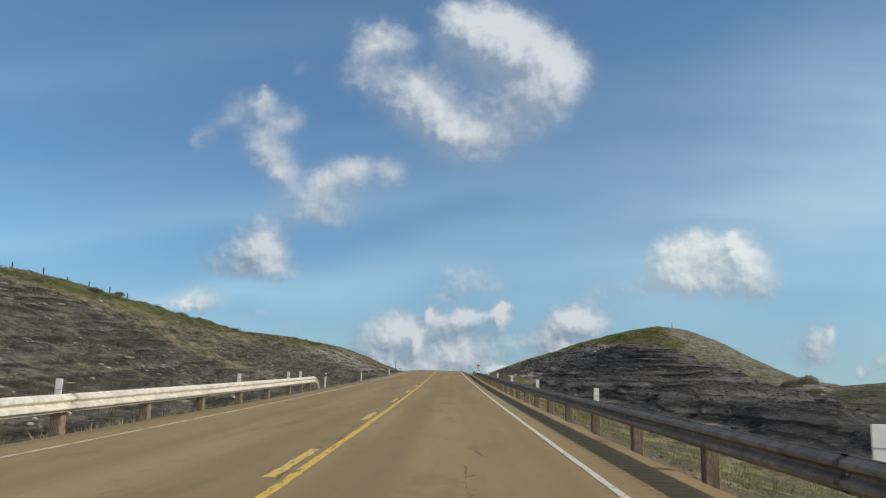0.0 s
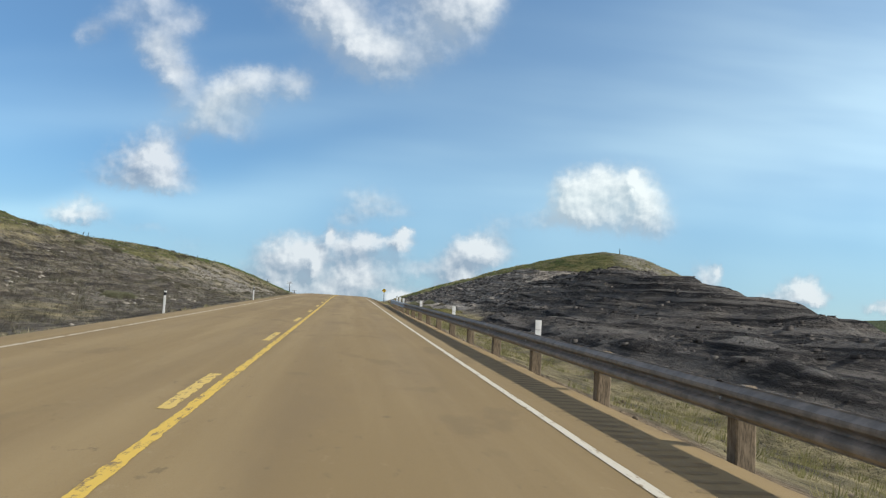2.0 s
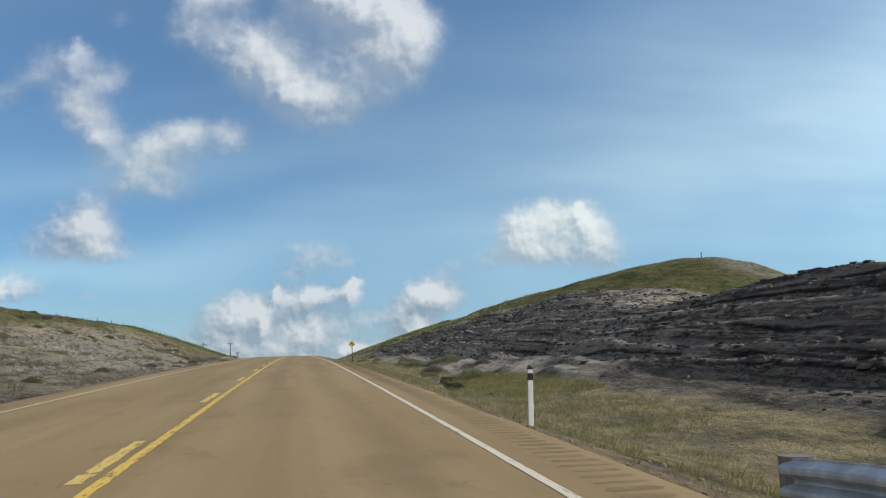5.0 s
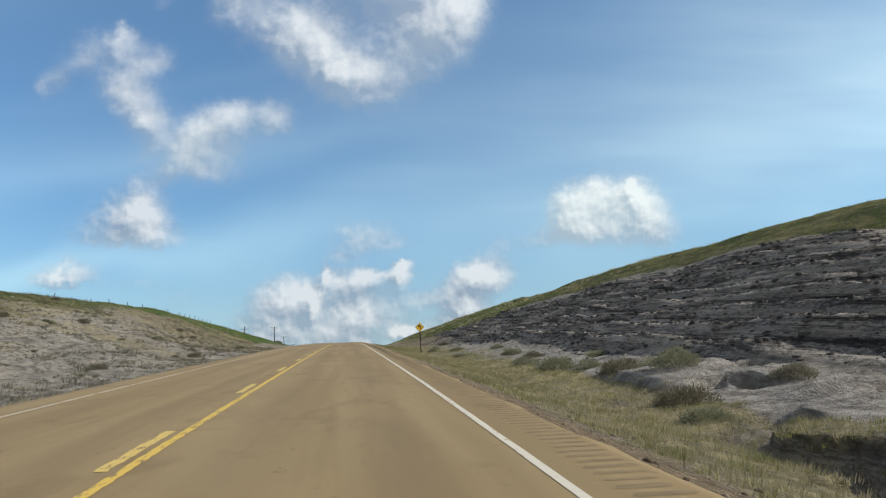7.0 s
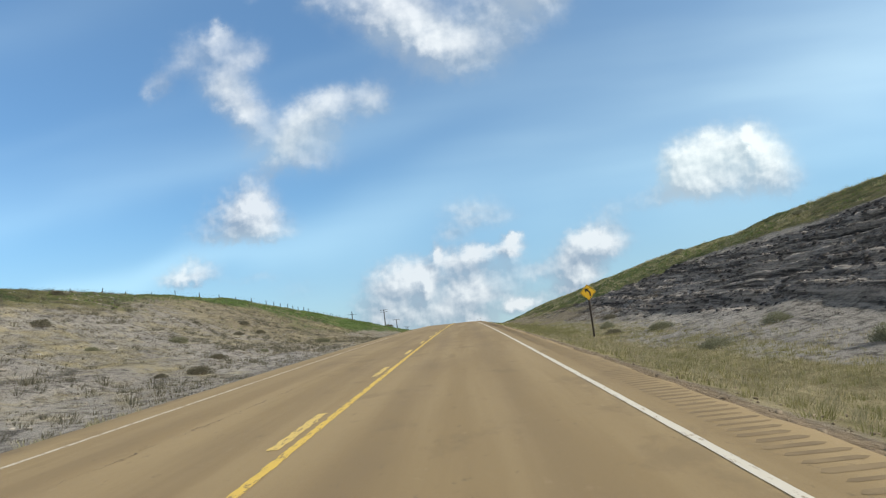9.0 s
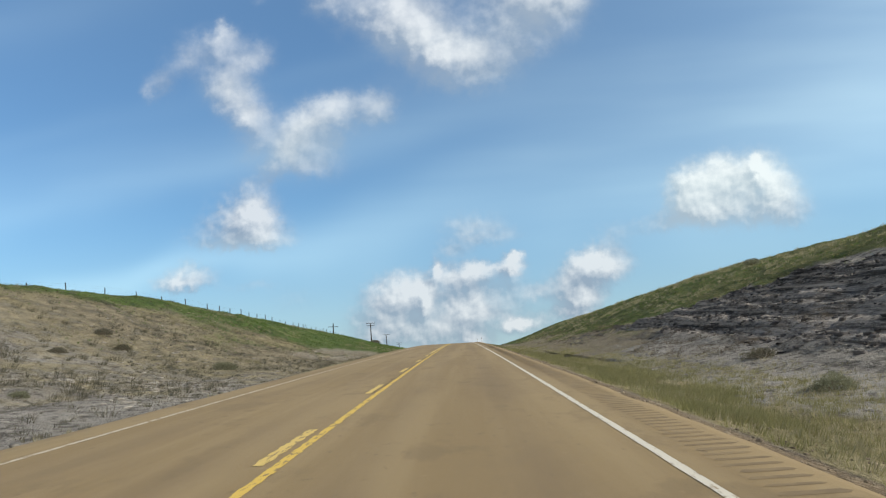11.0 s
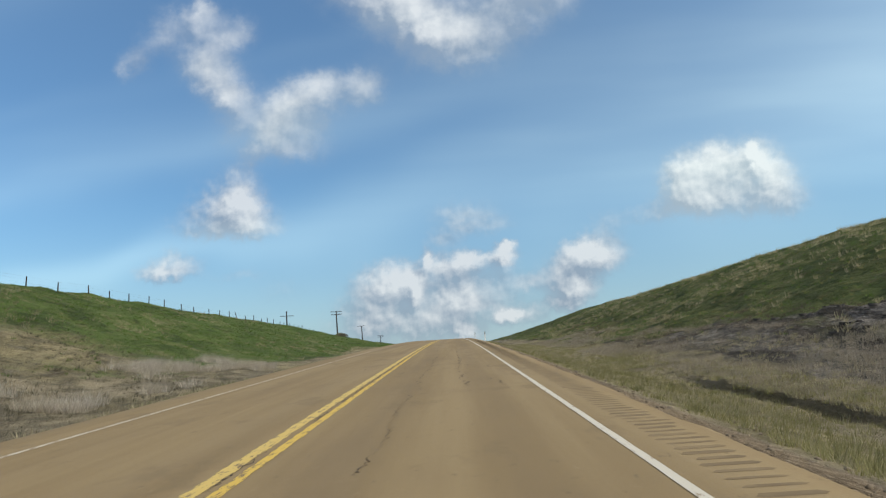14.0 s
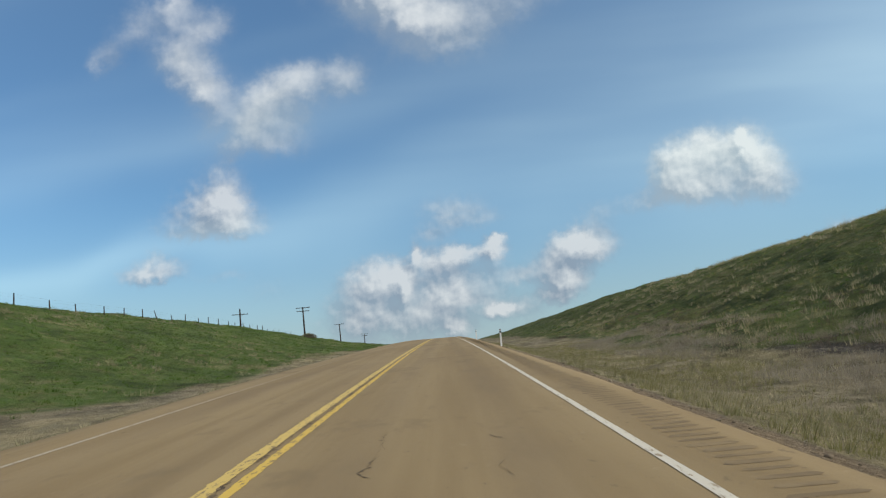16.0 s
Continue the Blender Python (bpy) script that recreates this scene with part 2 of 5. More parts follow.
def hash2(i, j, seed):
    n = (i.astype(np.int64) * 374761393 + j.astype(np.int64) * 668265263 + seed * 1442695041) & 0x7FFFFFFF
    n = ((n ^ (n >> 13)) * 1274126177) & 0x7FFFFFFF
    return ((n ^ (n >> 16)) & 0xFFFF) / 65535.0


def value_noise(x, y, seed=0):
    i, j = np.floor(x), np.floor(y)
    u, v = smooth(x - i), smooth(y - j)
    a, b = hash2(i, j, seed), hash2(i + 1, j, seed)
    c, d = hash2(i, j + 1, seed), hash2(i + 1, j + 1, seed)
    return (a * (1 - u) + b * u) * (1 - v) + (c * (1 - u) + d * u) * v


def fbm(x, y, octaves=4, seed=0):
    total, amp, s = np.zeros(np.broadcast(x, y).shape), 0.5, 1.0
    for k in range(octaves):
        total += amp * (value_noise(x * s + 17.3 * k, y * s - 9.1 * k, seed + k) - 0.5)
        s, amp = s * 2.03, amp * 0.5
    return total


# cross-section away from the road (heights above it) and how much of it stands at each place along the road
RX = np.array([4.9, 5.6, 8, 11, 14, 18, 23, 28, 34, 38, 42, 46, 52, 66, 90, 140])
RH = np.array([-0.10, -0.30, -0.72, -0.52, 0.03, 1.46, 3.84, 6.02, 8.06, 9.05, 9.6, 9.1, 6.91, -1.33, -3.84, -8.0])
RY = np.array([-40, 0, 30, 45, 60, 75, 95, 120, 142, 150, 158, 180, 210, 240, 270, 310, 360, 430, 520])
RLOW = np.array([-0.9, -0.89, -0.69, -0.2, 0.14, 0.67, 1.25, 0.9, 0.97, 1.0, 0.96, 0.84, 0.8, 0.87, 0.93, 0.89, 0.89, 0.6, 0.42])
RTOP = np.array([-0.9, -0.89, -0.79, -0.58, -0.3, -0.3, -0.49, -0.57, 0.68, 0.97, 1.03, 1.0, 1.0, 0.88, 0.91, 0.83, 0.65, 0.58, 0.5])
LX = np.array([4.5, 5.0, 7.5, 11, 14, 18, 22, 26, 31, 38, 48, 62, 90, 140])
LH = np.array([-0.06, -0.2, -0.5, -0.12, 0.47, 1.64, 3.22, 4.59, 5.94, 6.68, 7.38, 7.67, 7.57, 7.02])
LY = np.array([-40, 0, 40, 70, 100, 130, 160, 190, 220, 250, 280, 320, 380, 450, 520])
LAMP = np.array([1.25, 1.25, 1.26, 1.24, 1.06, 0.89, 0.99, 1.08, 1.11, 1.2, 1.09, 0.95, 0.8, 0.37, 0.33])


def rock_top(y):
    """How far from the road the bare cut reaches up the slope on the sunny side."""
    return np.interp(y, [30, 60, 85, 105, 130, 141, 147, 160, 190, 215, 227, 236, 245, 255, 263, 272], [70, 66, 57, 47, 40, 35, 28.5, 27.8, 27.2, 26, 24, 20, 17.5, 16.8, 13.5, 11])


def rock_mask(x, y):
    wob = 5.0 * fbm(x * 0.15, y * 0.09, 4, 31)
    up = smooth((rock_top(y) + wob - x) / 1.4)
    foot = smooth((x - 13.0 - wob * 0.8 - 2.0 * smooth((y - 200) / 40) + 5.0 * smooth((97 - y) / 16)) / 2.5)
    return up * foot * smooth((y + 30) / 12) * smooth((266 - y) / 12)


def gully_line(y):
    return np.interp(y, [98, 104, 108, 112, 116, 119, 122, 126, 136], [6.8, 7.0, 7.4, 8.1, 8.35, 9.0, 9.7, 11.2, 12.5]) + 0.3 * np.sin(y * 1.3)


def gully_depth(x, y):
    w = smooth((y - 103) / 4) * smooth((124 - y) / 8)
    d = np.abs(x - gully_line(y) + 1.9 * fbm(x * 0.7, y * 0.8, 3, 71))
    return w * smooth((0.7 - d) / 0.24)


def bank(x, y):
    """Pale washed-out clay behind the ditch."""
    wob = 4.0 * fbm(x * 0.25, y * 0.16, 3, 64)
    near = np.interp(y, [100, 108, 115, 118, 121, 135], [11.8, 11.8, 11.4, 10.6, 9.9, 10.4])
    return smooth((x - near - 0.5 * wob) / 0.5) * smooth((np.interp(y, [103, 112, 121], [13.6, 14.2, 14.8]) + wob - x) / 1.6) * smooth((y - 103 - wob) / 6) * smooth((150 - y + 3 * wob) / 12)


def hollow(x, y):
    """Small dark washed-out pits in the pale clay."""
    return bank(x, y) * smooth((fbm(x * 0.6, y * 0.42, 3, 66) - 0.10) / 0.05)


def land_table(x, y, fine=True):
    """Height of the ground above the road, in table steps."""
    x, y = np.broadcast_arrays(np.asarray(x, float), np.asarray(y, float))
    zr = road_z(y * S) / S
    ax = np.abs(x)
    # sunny side
    b = np.interp(ax, RX, RH)
    w = smooth((ax - 20) / 16)
    a = np.interp(y, RY, RLOW) * (1 - w) + np.interp(y, RY, RTOP) * w
    hr = b * np.where((b > 0) & (ax < 80), a, 1.0)
    # other side
    bl = np.interp(ax, LX, LH)
    hl = bl * np.where(bl > 0, np.interp(y, LY, LAMP), 1.0)
    h = np.where(x > 0, hr, hl)
    edge = np.where(x > 0, 4.9, 4.5)
    h = np.where(ax < edge, -0.06 - 0.1 * smooth((edge - ax) / 0.4), h)
    # open country: the far side of the valley and rolling plains
    far = smooth((np.hypot(ax, np.maximum(np.abs(y - 230) - 250, 0)) - 120) / 180)
    base = -10 + 14 * fbm(x / 420, y / 420, 3, 5) - zr * 0.6
    hill = 25 * np.exp(-((x - 300) / 130) ** 2 - ((y - 400) / 120) ** 2)
    h = h * (1 - far) + base * far + hill * smooth((x - 90) / 60)
    if fine:
        off = smooth((ax - edge - 0.3) / 2.5)
        rock = np.where(x > 0, rock_mask(ax, y), 0.0)
        h = h + off * (0.7 * fbm(x * 0.11, y * 0.11, 3, 3) * smooth((ax - 9) / 8) + 0.22 * fbm(x * 0.7, y * 0.6, 3, 9))
        # bedding: ledges that run along the cut
        s = (h + 0.02 * y * 0 + 1.1 * fbm(x * 0.06, y * 0.035, 3, 21)) / 0.62
        saw = s - np.floor(s)
        ledge = (smooth(saw * 1.6) - saw) * (0.6 + 0.8 * value_noise(np.floor(s) * 3.7, y * 0.07, 40))
        h = h + rock * (0.8 * ledge + 0.7 * fbm(x * 0.5, y * 0.22, 4, 22))
        h = h + 0.55 * smooth((ax - 11) / 4) * smooth((y - 190) / 30) * smooth((120 - ax) / 20) * fbm(x * 0.42, y * 0.33, 3, 92)
        rill = np.abs(x - np.interp(y, [207, 214, 221, 229, 240], [9.6, 9.2, 9.0, 8.9, 8.9]) + 0.5 * fbm(x * 0.6, y * 0.5, 3, 93))
        h = h - np.where(x > 0, 0.32 * smooth((0.36 - rill) / 0.14) * smooth((y - 206) / 3) * smooth((241 - y) / 5), 0.0)
        lrock = np.where(x < 0, smooth((ax - 9) / 4) * smooth((215 - y) / 40), 0.0)
        h = h + lrock * (0.42 * ledge + 0.45 * fbm(x * 0.45, y * 0.25, 4, 52))
        h = h - np.where(x > 0, 1.05 * gully_depth(ax, y) + 0.6 * hollow(ax, y) - 0.35 * bank(ax, y) * smooth(fbm(x * 0.35, y * 0.3, 2, 67) * 4 + 0.5), 0.0)
    return h


def widening(u):
    return 1 + (S - 1) * smooth((np.abs(u) - 4.6) / 3.5)


def site(u, v):
    """Metres for places in the terrain tables, on the ground."""
    u, v = np.broadcast_arrays(np.asarray(u, float), np.asarray(v, float))
    k = widening(u)
    return LANE + k * (u - LANE), S * v, road_z(S * v) + EYE + k * (land_table(u, v) - EYE)


_us = np.linspace(-260, 260, 20801)
_xs = LANE + widening(_us) * (_us - LANE)


def ground_at(x, y):
    """Height of the ground at a place in metres."""
    return float(site(np.interp(x, _xs, _us), y / S)[2])


def spot(u, v):
    """One place in the terrain tables as x, y, z in metres."""
    return tuple(float(q) for q in site(u, v))


# ---------------------------------------------------------------- materials: ground and road
def ground_material():
    m = Tree("hillside_soil_and_grass")
    p = m.scaled(m.pos(), 1 / S, 1 / S, 1 / S)
    att = m.node("ShaderNodeVertexColor", layer_name="cover")
    sep = m.node("ShaderNodeSeparateColor")
    m.link(att.outputs[0], sep.inputs[0])
    rock, green, dry = sep.outputs[0], sep.outputs[1], sep.outputs[2]
    pale = att.outputs[1]
    n_big = m.noise(m.scaled(p, 0.12, 0.07, 0.25), 1.0, 6)
    n_mid = m.noise(m.scaled(p, 0.9, 0.5, 1.4), 1.0, 8, 0.65)
    n_fine = m.noise(p, 7.0, 6, 0.7)
    lift = m.node("ShaderNodeVectorMath", operation="DOT_PRODUCT")
    m.link(p, lift.inputs[0])
    lift.inputs[1].default_value = (0.0, -0.055, 1.0)
    bed = m.node("ShaderNodeCombineXYZ")
    sp = m.node("ShaderNodeSeparateXYZ")
    m.link(p, sp.inputs[0])
    m.link(sp.outputs[0], bed.inputs[0]), m.link(sp.outputs[1], bed.inputs[1]), m.link(lift.outputs["Value"], bed.inputs[2])
    strata = m.noise(m.scaled(bed.outputs[0], 0.10, 0.06, 2.4), 1.0, 9, 0.70, 0.3)
    uproad = m.math("MULTIPLY", m.ramp(sp.outputs[1], 82, 128), m.ramp(sp.outputs[1], 196, 222, 1.0, 0.2))
    bands = m.noise(m.scaled(bed.outputs[0], 0.03, 0.02, 0.9), 1.0, 6, 0.65, 0.2)
    bend = m.noise(m.scaled(bed.outputs[0], 0.05, 0.028, 0.22), 1.0, 5, 0.55)
    layer_no = m.math("ADD", m.math("MULTIPLY", lift.outputs["Value"], 1.45), m.math("MULTIPLY", bend, 5.5))
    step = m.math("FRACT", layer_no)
    # ledge masks: a thin painted shadow line and the lit ledge top beside it
    shade_seam = m.math("MULTIPLY", m.ramp(step, 0.02, 0.10), m.ramp(step, 0.16, 0.30, 1.0, 0.0))
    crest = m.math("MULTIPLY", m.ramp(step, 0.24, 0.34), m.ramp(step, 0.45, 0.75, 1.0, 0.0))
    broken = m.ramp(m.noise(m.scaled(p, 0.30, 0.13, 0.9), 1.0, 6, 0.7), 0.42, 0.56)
    part_shade_seam, part_lit_crest = (m.math("MULTIPLY", q, m.ramp(broken, 0.0, 1.0, 0.45, 0.95)) for q in (shade_seam, crest))
    shade_seam, crest = m.math("MULTIPLY", shade_seam, broken), m.math("MULTIPLY", crest, broken)
    rubble = m.noise(m.scaled(p, 2.2, 1.6, 3.0), 1.0, 6, 0.75)
    # bare soil and shale
    shale = m.mix(m.ramp(strata, 0.40, 0.60), rgb(0.030, 0.027, 0.026), rgb(0.160, 0.145, 0.130))
    shale = m.mix(m.ramp(n_mid, 0.50, 0.75), shale, rgb(0.17, 0.158, 0.145))
    shale = m.mix(m.math("MULTIPLY", uproad, m.ramp(n_big, 0.38, 0.62, 0.35, 0.75)), shale, rgb(0.175, 0.168, 0.158))
    shale = m.mix(m.ramp(rubble, 0.46, 0.62, 0, 0.9), shale, rgb(0.020, 0.018, 0.018))
    shale = m.mix(m.ramp(rubble, 0.30, 0.42, 0.7, 0), shale, rgb(0.22, 0.20, 0.185))
    shale = m.mix(m.ramp(bands, 0.50, 0.60, 0, 0.7), shale, rgb(0.026, 0.025, 0.026))
    shale = m.mix(m.ramp(bands, 0.36, 0.46, 0.6, 0), shale, rgb(0.20, 0.185, 0.168))
    grit = m.noise(m.scaled(p, 1.0, 0.7, 1.6), 4.5, 5, 0.75)
    shale = m.mix(m.math("MULTIPLY", uproad, m.ramp(n_mid, 0.40, 0.60, 0.2, 0.65)), shale, rgb(0.185, 0.182, 0.176))
    shale = m.mix(m.math("MULTIPLY", m.ramp(grit, 0.56, 0.66, 0, 0.85), m.ramp(sp.outputs[1], 70, 120, 0.35, 1.0)), shale, rgb(0.29, 0.28, 0.26))
    shale = m.mix(m.ramp(grit, 0.36, 0.44, 0.8, 0), shale, rgb(0.018, 0.018, 0.018))
    soil = m.mix(m.ramp(n_mid, 0.35, 0.65), rgb(0.115, 0.098, 0.072), rgb(0.25, 0.222, 0.175))
    washed = m.math("MULTIPLY", m.ramp(sp.outputs[1], 115, 150), m.ramp(sp.outputs[1], 205, 240, 1.0, 0.0))
    soil = m.mix(m.math("MULTIPLY", uproad, m.ramp(n_mid, 0.42, 0.58, 0.25, 0.75)), soil, rgb(0.255, 0.238, 0.205))
    soil = m.mix(m.math("MULTIPLY", uproad, m.ramp(n_big, 0.56, 0.66, 0.0, 0.6)), soil, rgb(0.37, 0.335, 0.27))
    soil = m.mix(m.ramp(n_fine, 0.55, 0.72, 0, 0.6), soil, rgb(0.065, 0.055, 0.038))
    gravel = m.mix(m.ramp(n_fine, 0.4, 0.65), rgb(0.155, 0.115, 0.070), rgb(0.31, 0.24, 0.155))
    sage = m.noise(m.scaled(p, 0.55, 0.42, 0.8), 1.0, 6, 0.72)
    soil = m.mix(m.ramp(sage, 0.53, 0.63, 0, 0.8), soil, rgb(0.062, 0.058, 0.042))
    soil = m.mix(m.ramp(bands, 0.52, 0.62, 0, 0.5), soil, rgb(0.075, 0.066, 0.055))
    soil = m.mix(m.ramp(bands, 0.36, 0.44, 0.5, 0), soil, rgb(0.30, 0.265, 0.21))
    soil = m.mix(m.ramp(grit, 0.57, 0.67, 0, 0.7), soil, rgb(0.40, 0.37, 0.31))
    soil = m.mix(m.ramp(grit, 0.36, 0.44, 0.7, 0), soil, rgb(0.045, 0.042, 0.032))
    grass = m.mix(m.ramp(n_mid, 0.35, 0.68), rgb(0.085, 0.085, 0.032), rgb(0.175, 0.155, 0.072))
    grass = m.mix(m.ramp(n_big, 0.45, 0.65, 0, 0.7), grass, rgb(0.090, 0.105, 0.036))
    grass = m.mix(m.ramp(n_fine, 0.52, 0.72, 0, 0.65), grass, rgb(0.05, 0.055, 0.018))
    straw = m.mix(m.ramp(n_mid, 0.35, 0.65), rgb(0.175, 0.152, 0.072), rgb(0.33, 0.28, 0.16))
    straw = m.mix(m.ramp(n_fine, 0.5, 0.7, 0, 0.6), straw, rgb(0.07, 0.06, 0.025))
    brown = m.math("MULTIPLY", m.ramp(sp.outputs[1], 185, 220), m.ramp(n_big, 0.36, 0.56, 0.15, 0.75))
    straw = m.mix(brown, straw, m.mix(m.ramp(n_mid, 0.35, 0.65), rgb(0.115, 0.097, 0.062), rgb(0.26, 0.222, 0.155)))
    soil = m.mix(m.ramp(strata, 0.44, 0.60, 0.0, 0.7), soil, rgb(0.095, 0.080, 0.066))
    # shade of narrow crevices, drawn as dark lines in the colour
    shade_crev = m.ramp(m.math("ABSOLUTE", m.math("SUBTRACT", strata, 0.5)), 0.004, 0.030)
    soil = m.mix(m.math("MULTIPLY", m.math("SUBTRACT", 1.0, shade_crev), 0.6), soil, rgb(0.035, 0.030, 0.025))
    shale = m.mix(m.math("MULTIPLY", m.math("SUBTRACT", 1.0, shade_crev), 0.85), shale, rgb(0.008, 0.008, 0.008))
    soil = m.mix(m.math("MULTIPLY", washed, m.ramp(n_mid, 0.34, 0.60, 0.15, 0.80)), soil, rgb(0.36, 0.33, 0.28))
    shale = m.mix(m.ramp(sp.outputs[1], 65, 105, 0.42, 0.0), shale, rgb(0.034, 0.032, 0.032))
    # lit ledge tops and the shadow lines between them, put into the colour
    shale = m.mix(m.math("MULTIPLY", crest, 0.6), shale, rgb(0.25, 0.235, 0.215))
    shale = m.mix(m.math("MULTIPLY", shade_seam, 0.85), shale, rgb(0.012, 0.012, 0.012))
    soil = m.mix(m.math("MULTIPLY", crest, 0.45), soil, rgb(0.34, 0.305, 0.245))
    soil = m.mix(m.math("MULTIPLY", shade_seam, 0.6), soil, rgb(0.042, 0.037, 0.030))
    lines = m.noise(m.scaled(bed.outputs[0], 0.4, 0.085, 3.4), 1.0, 8, 0.70, 0.3)
    wander = m.node("ShaderNodeTexNoise")
    m.link(p, wander.inputs["Vector"])
    wander.inputs["Scale"].default_value, wander.inputs["Detail"].default_value = 1.3, 4.0
    bent = m.node("ShaderNodeVectorMath", operation="ADD")
    m.link(m.scaled(bed.outputs[0], 1.5, 0.5, 2.8), bent.inputs[0]), m.link(wander.outputs["Color"], bent.inputs[1])
    joints = m.node("ShaderNodeTexVoronoi", feature="DISTANCE_TO_EDGE")
    blocks = m.node("ShaderNodeTexVoronoi", feature="F1")
    m.link(bent.outputs[0], joints.inputs["Vector"]), m.link(bent.outputs[0], blocks.inputs["Vector"])
    block = m.node("ShaderNodeSeparateColor")
    m.link(blocks.outputs["Color"], block.inputs[0])
    joint = m.math("MULTIPLY", m.ramp(joints.outputs["Distance"], 0.01, 0.09, 1.0, 0.0), broken)
    shale = m.mix(m.ramp(block.outputs[0], 0.62, 0.95, 0, 0.7), shale, rgb(0.215, 0.20, 0.185))
    shale = m.mix(m.ramp(block.outputs[1], 0.64, 0.95, 0, 0.55), shale, rgb(0.022, 0.020, 0.019))
    shale = m.mix(m.math("MULTIPLY", joint, 0.7), shale, rgb(0.010, 0.010, 0.009))
    shale = m.mix(m.math("MULTIPLY", uproad, m.ramp(broken, 0.0, 1.0, 0.22, 0.08)), shale, rgb(0.205, 0.190, 0.170))
    soil = m.mix(m.ramp(block.outputs[0], 0.70, 0.95, 0, 0.5), soil, rgb(0.33, 0.295, 0.24))
    soil = m.mix(m.ramp(block.outputs[1], 0.66, 0.95, 0, 0.55), soil, rgb(0.048, 0.042, 0.033))
    soil = m.mix(m.math("MULTIPLY", joint, 0.55), soil, rgb(0.030, 0.026, 0.021))
    # dark crevice shade and highlight lines along the bedding, painted in
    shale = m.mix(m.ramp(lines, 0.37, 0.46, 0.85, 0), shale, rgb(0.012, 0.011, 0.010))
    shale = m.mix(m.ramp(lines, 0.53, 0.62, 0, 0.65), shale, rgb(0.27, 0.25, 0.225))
    soil = m.mix(m.ramp(lines, 0.36, 0.45, 0.65, 0), soil, rgb(0.036, 0.032, 0.026))
    soil = m.mix(m.ramp(lines, 0.54, 0.64, 0, 0.6), soil, rgb(0.33, 0.295, 0.24))
    shale = m.mix(1.0, shale, rgb(1.8, 1.72, 1.6), "MULTIPLY")
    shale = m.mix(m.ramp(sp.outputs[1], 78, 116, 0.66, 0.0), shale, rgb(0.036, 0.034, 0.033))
    early = m.ramp(sp.outputs[1], 100, 150, 1.0, 0.35)
    # ledge light and shadow lines once more, over the darker tones
    shale = m.mix(m.math("MULTIPLY", part_lit_crest, m.math("MULTIPLY", early, 0.55)), shale, rgb(0.20, 0.187, 0.17))
    shale = m.mix(m.math("MULTIPLY", part_shade_seam, m.math("MULTIPLY", early, 0.9)), shale, rgb(0.014, 0.013, 0.013))
    soil = m.mix(m.math("MULTIPLY", part_lit_crest, 0.4), soil, rgb(0.30, 0.27, 0.22))
    soil = m.mix(m.math("MULTIPLY", part_shade_seam, 0.6), soil, rgb(0.050, 0.043, 0.036))
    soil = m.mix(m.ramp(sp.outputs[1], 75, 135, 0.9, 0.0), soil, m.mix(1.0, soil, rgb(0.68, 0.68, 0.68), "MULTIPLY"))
    soil = m.mix(m.math("MULTIPLY", washed, m.ramp(n_big, 0.35, 0.6, 0.35, 0.75)), soil, rgb(0.36, 0.335, 0.29))
    clay = m.mix(m.ramp(rubble, 0.35, 0.62), rgb(0.40, 0.37, 0.325), rgb(0.20, 0.182, 0.16))
    from_road = m.math("ABSOLUTE", sp.outputs[0])
    gravel = m.mix(m.ramp(from_road, 6.8, 9.0), gravel, clay)
    soil = m.mix(m.ramp(rubble, 0.47, 0.63, 0, 0.75), soil, rgb(0.050, 0.043, 0.034))
    soil = m.mix(m.ramp(rubble, 0.30, 0.42, 0.55, 0), soil, rgb(0.34, 0.29, 0.22))
    lush = m.math("MULTIPLY", m.ramp(sp.outputs[0], 5.0, -14.0, 0.55, 1.0), m.ramp(sp.outputs[1], 190, 245))
    grass = m.mix(m.math("MULTIPLY", lush, 0.68), grass, rgb(0.066, 0.122, 0.024))
    grass = m.mix(m.ramp(sage, 0.52, 0.66, 0, 0.55), grass, rgb(0.16, 0.135, 0.065))
    broad = m.noise(m.scaled(p, 0.30, 0.20, 0.5), 1.0, 7, 0.7)
    grass = m.mix(m.ramp(broad, 0.50, 0.62, 0, 0.8), grass, rgb(0.040, 0.060, 0.018))
    grass = m.mix(m.ramp(broad, 0.34, 0.46, 0.7, 0), grass, rgb(0.20, 0.185, 0.095))
    tuss = m.noise(m.scaled(p, 1.5, 1.1, 1.5), 1.0, 5, 0.7)
    grass = m.mix(m.ramp(tuss, 0.54, 0.68, 0, 0.7), grass, rgb(0.030, 0.034, 0.012))
    grass = m.mix(m.ramp(tuss, 0.30, 0.42, 0.5, 0), grass, rgb(0.24, 0.20, 0.105))
    grass = m.mix(m.ramp(sp.outputs[0], 52, 85, 0, 0.85), grass, m.mix(n_mid, rgb(0.030, 0.045, 0.022), rgb(0.075, 0.088, 0.045)))
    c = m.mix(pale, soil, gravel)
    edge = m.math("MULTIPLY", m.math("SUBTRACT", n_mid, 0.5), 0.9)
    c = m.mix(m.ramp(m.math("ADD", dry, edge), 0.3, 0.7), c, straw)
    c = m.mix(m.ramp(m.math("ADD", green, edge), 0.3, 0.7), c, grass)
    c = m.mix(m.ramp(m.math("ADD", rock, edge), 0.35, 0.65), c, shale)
    height = m.math("ADD", m.math("ADD", m.math("MULTIPLY", n_mid, 0.9), m.math("MULTIPLY", n_fine, 0.4)), m.math("ADD", m.math("MULTIPLY", strata, 0.9), m.math("MULTIPLY", rubble, -0.7)))
    height = m.math("ADD", height, m.math("MULTIPLY", m.math("SUBTRACT", crest, shade_seam), 0.35))
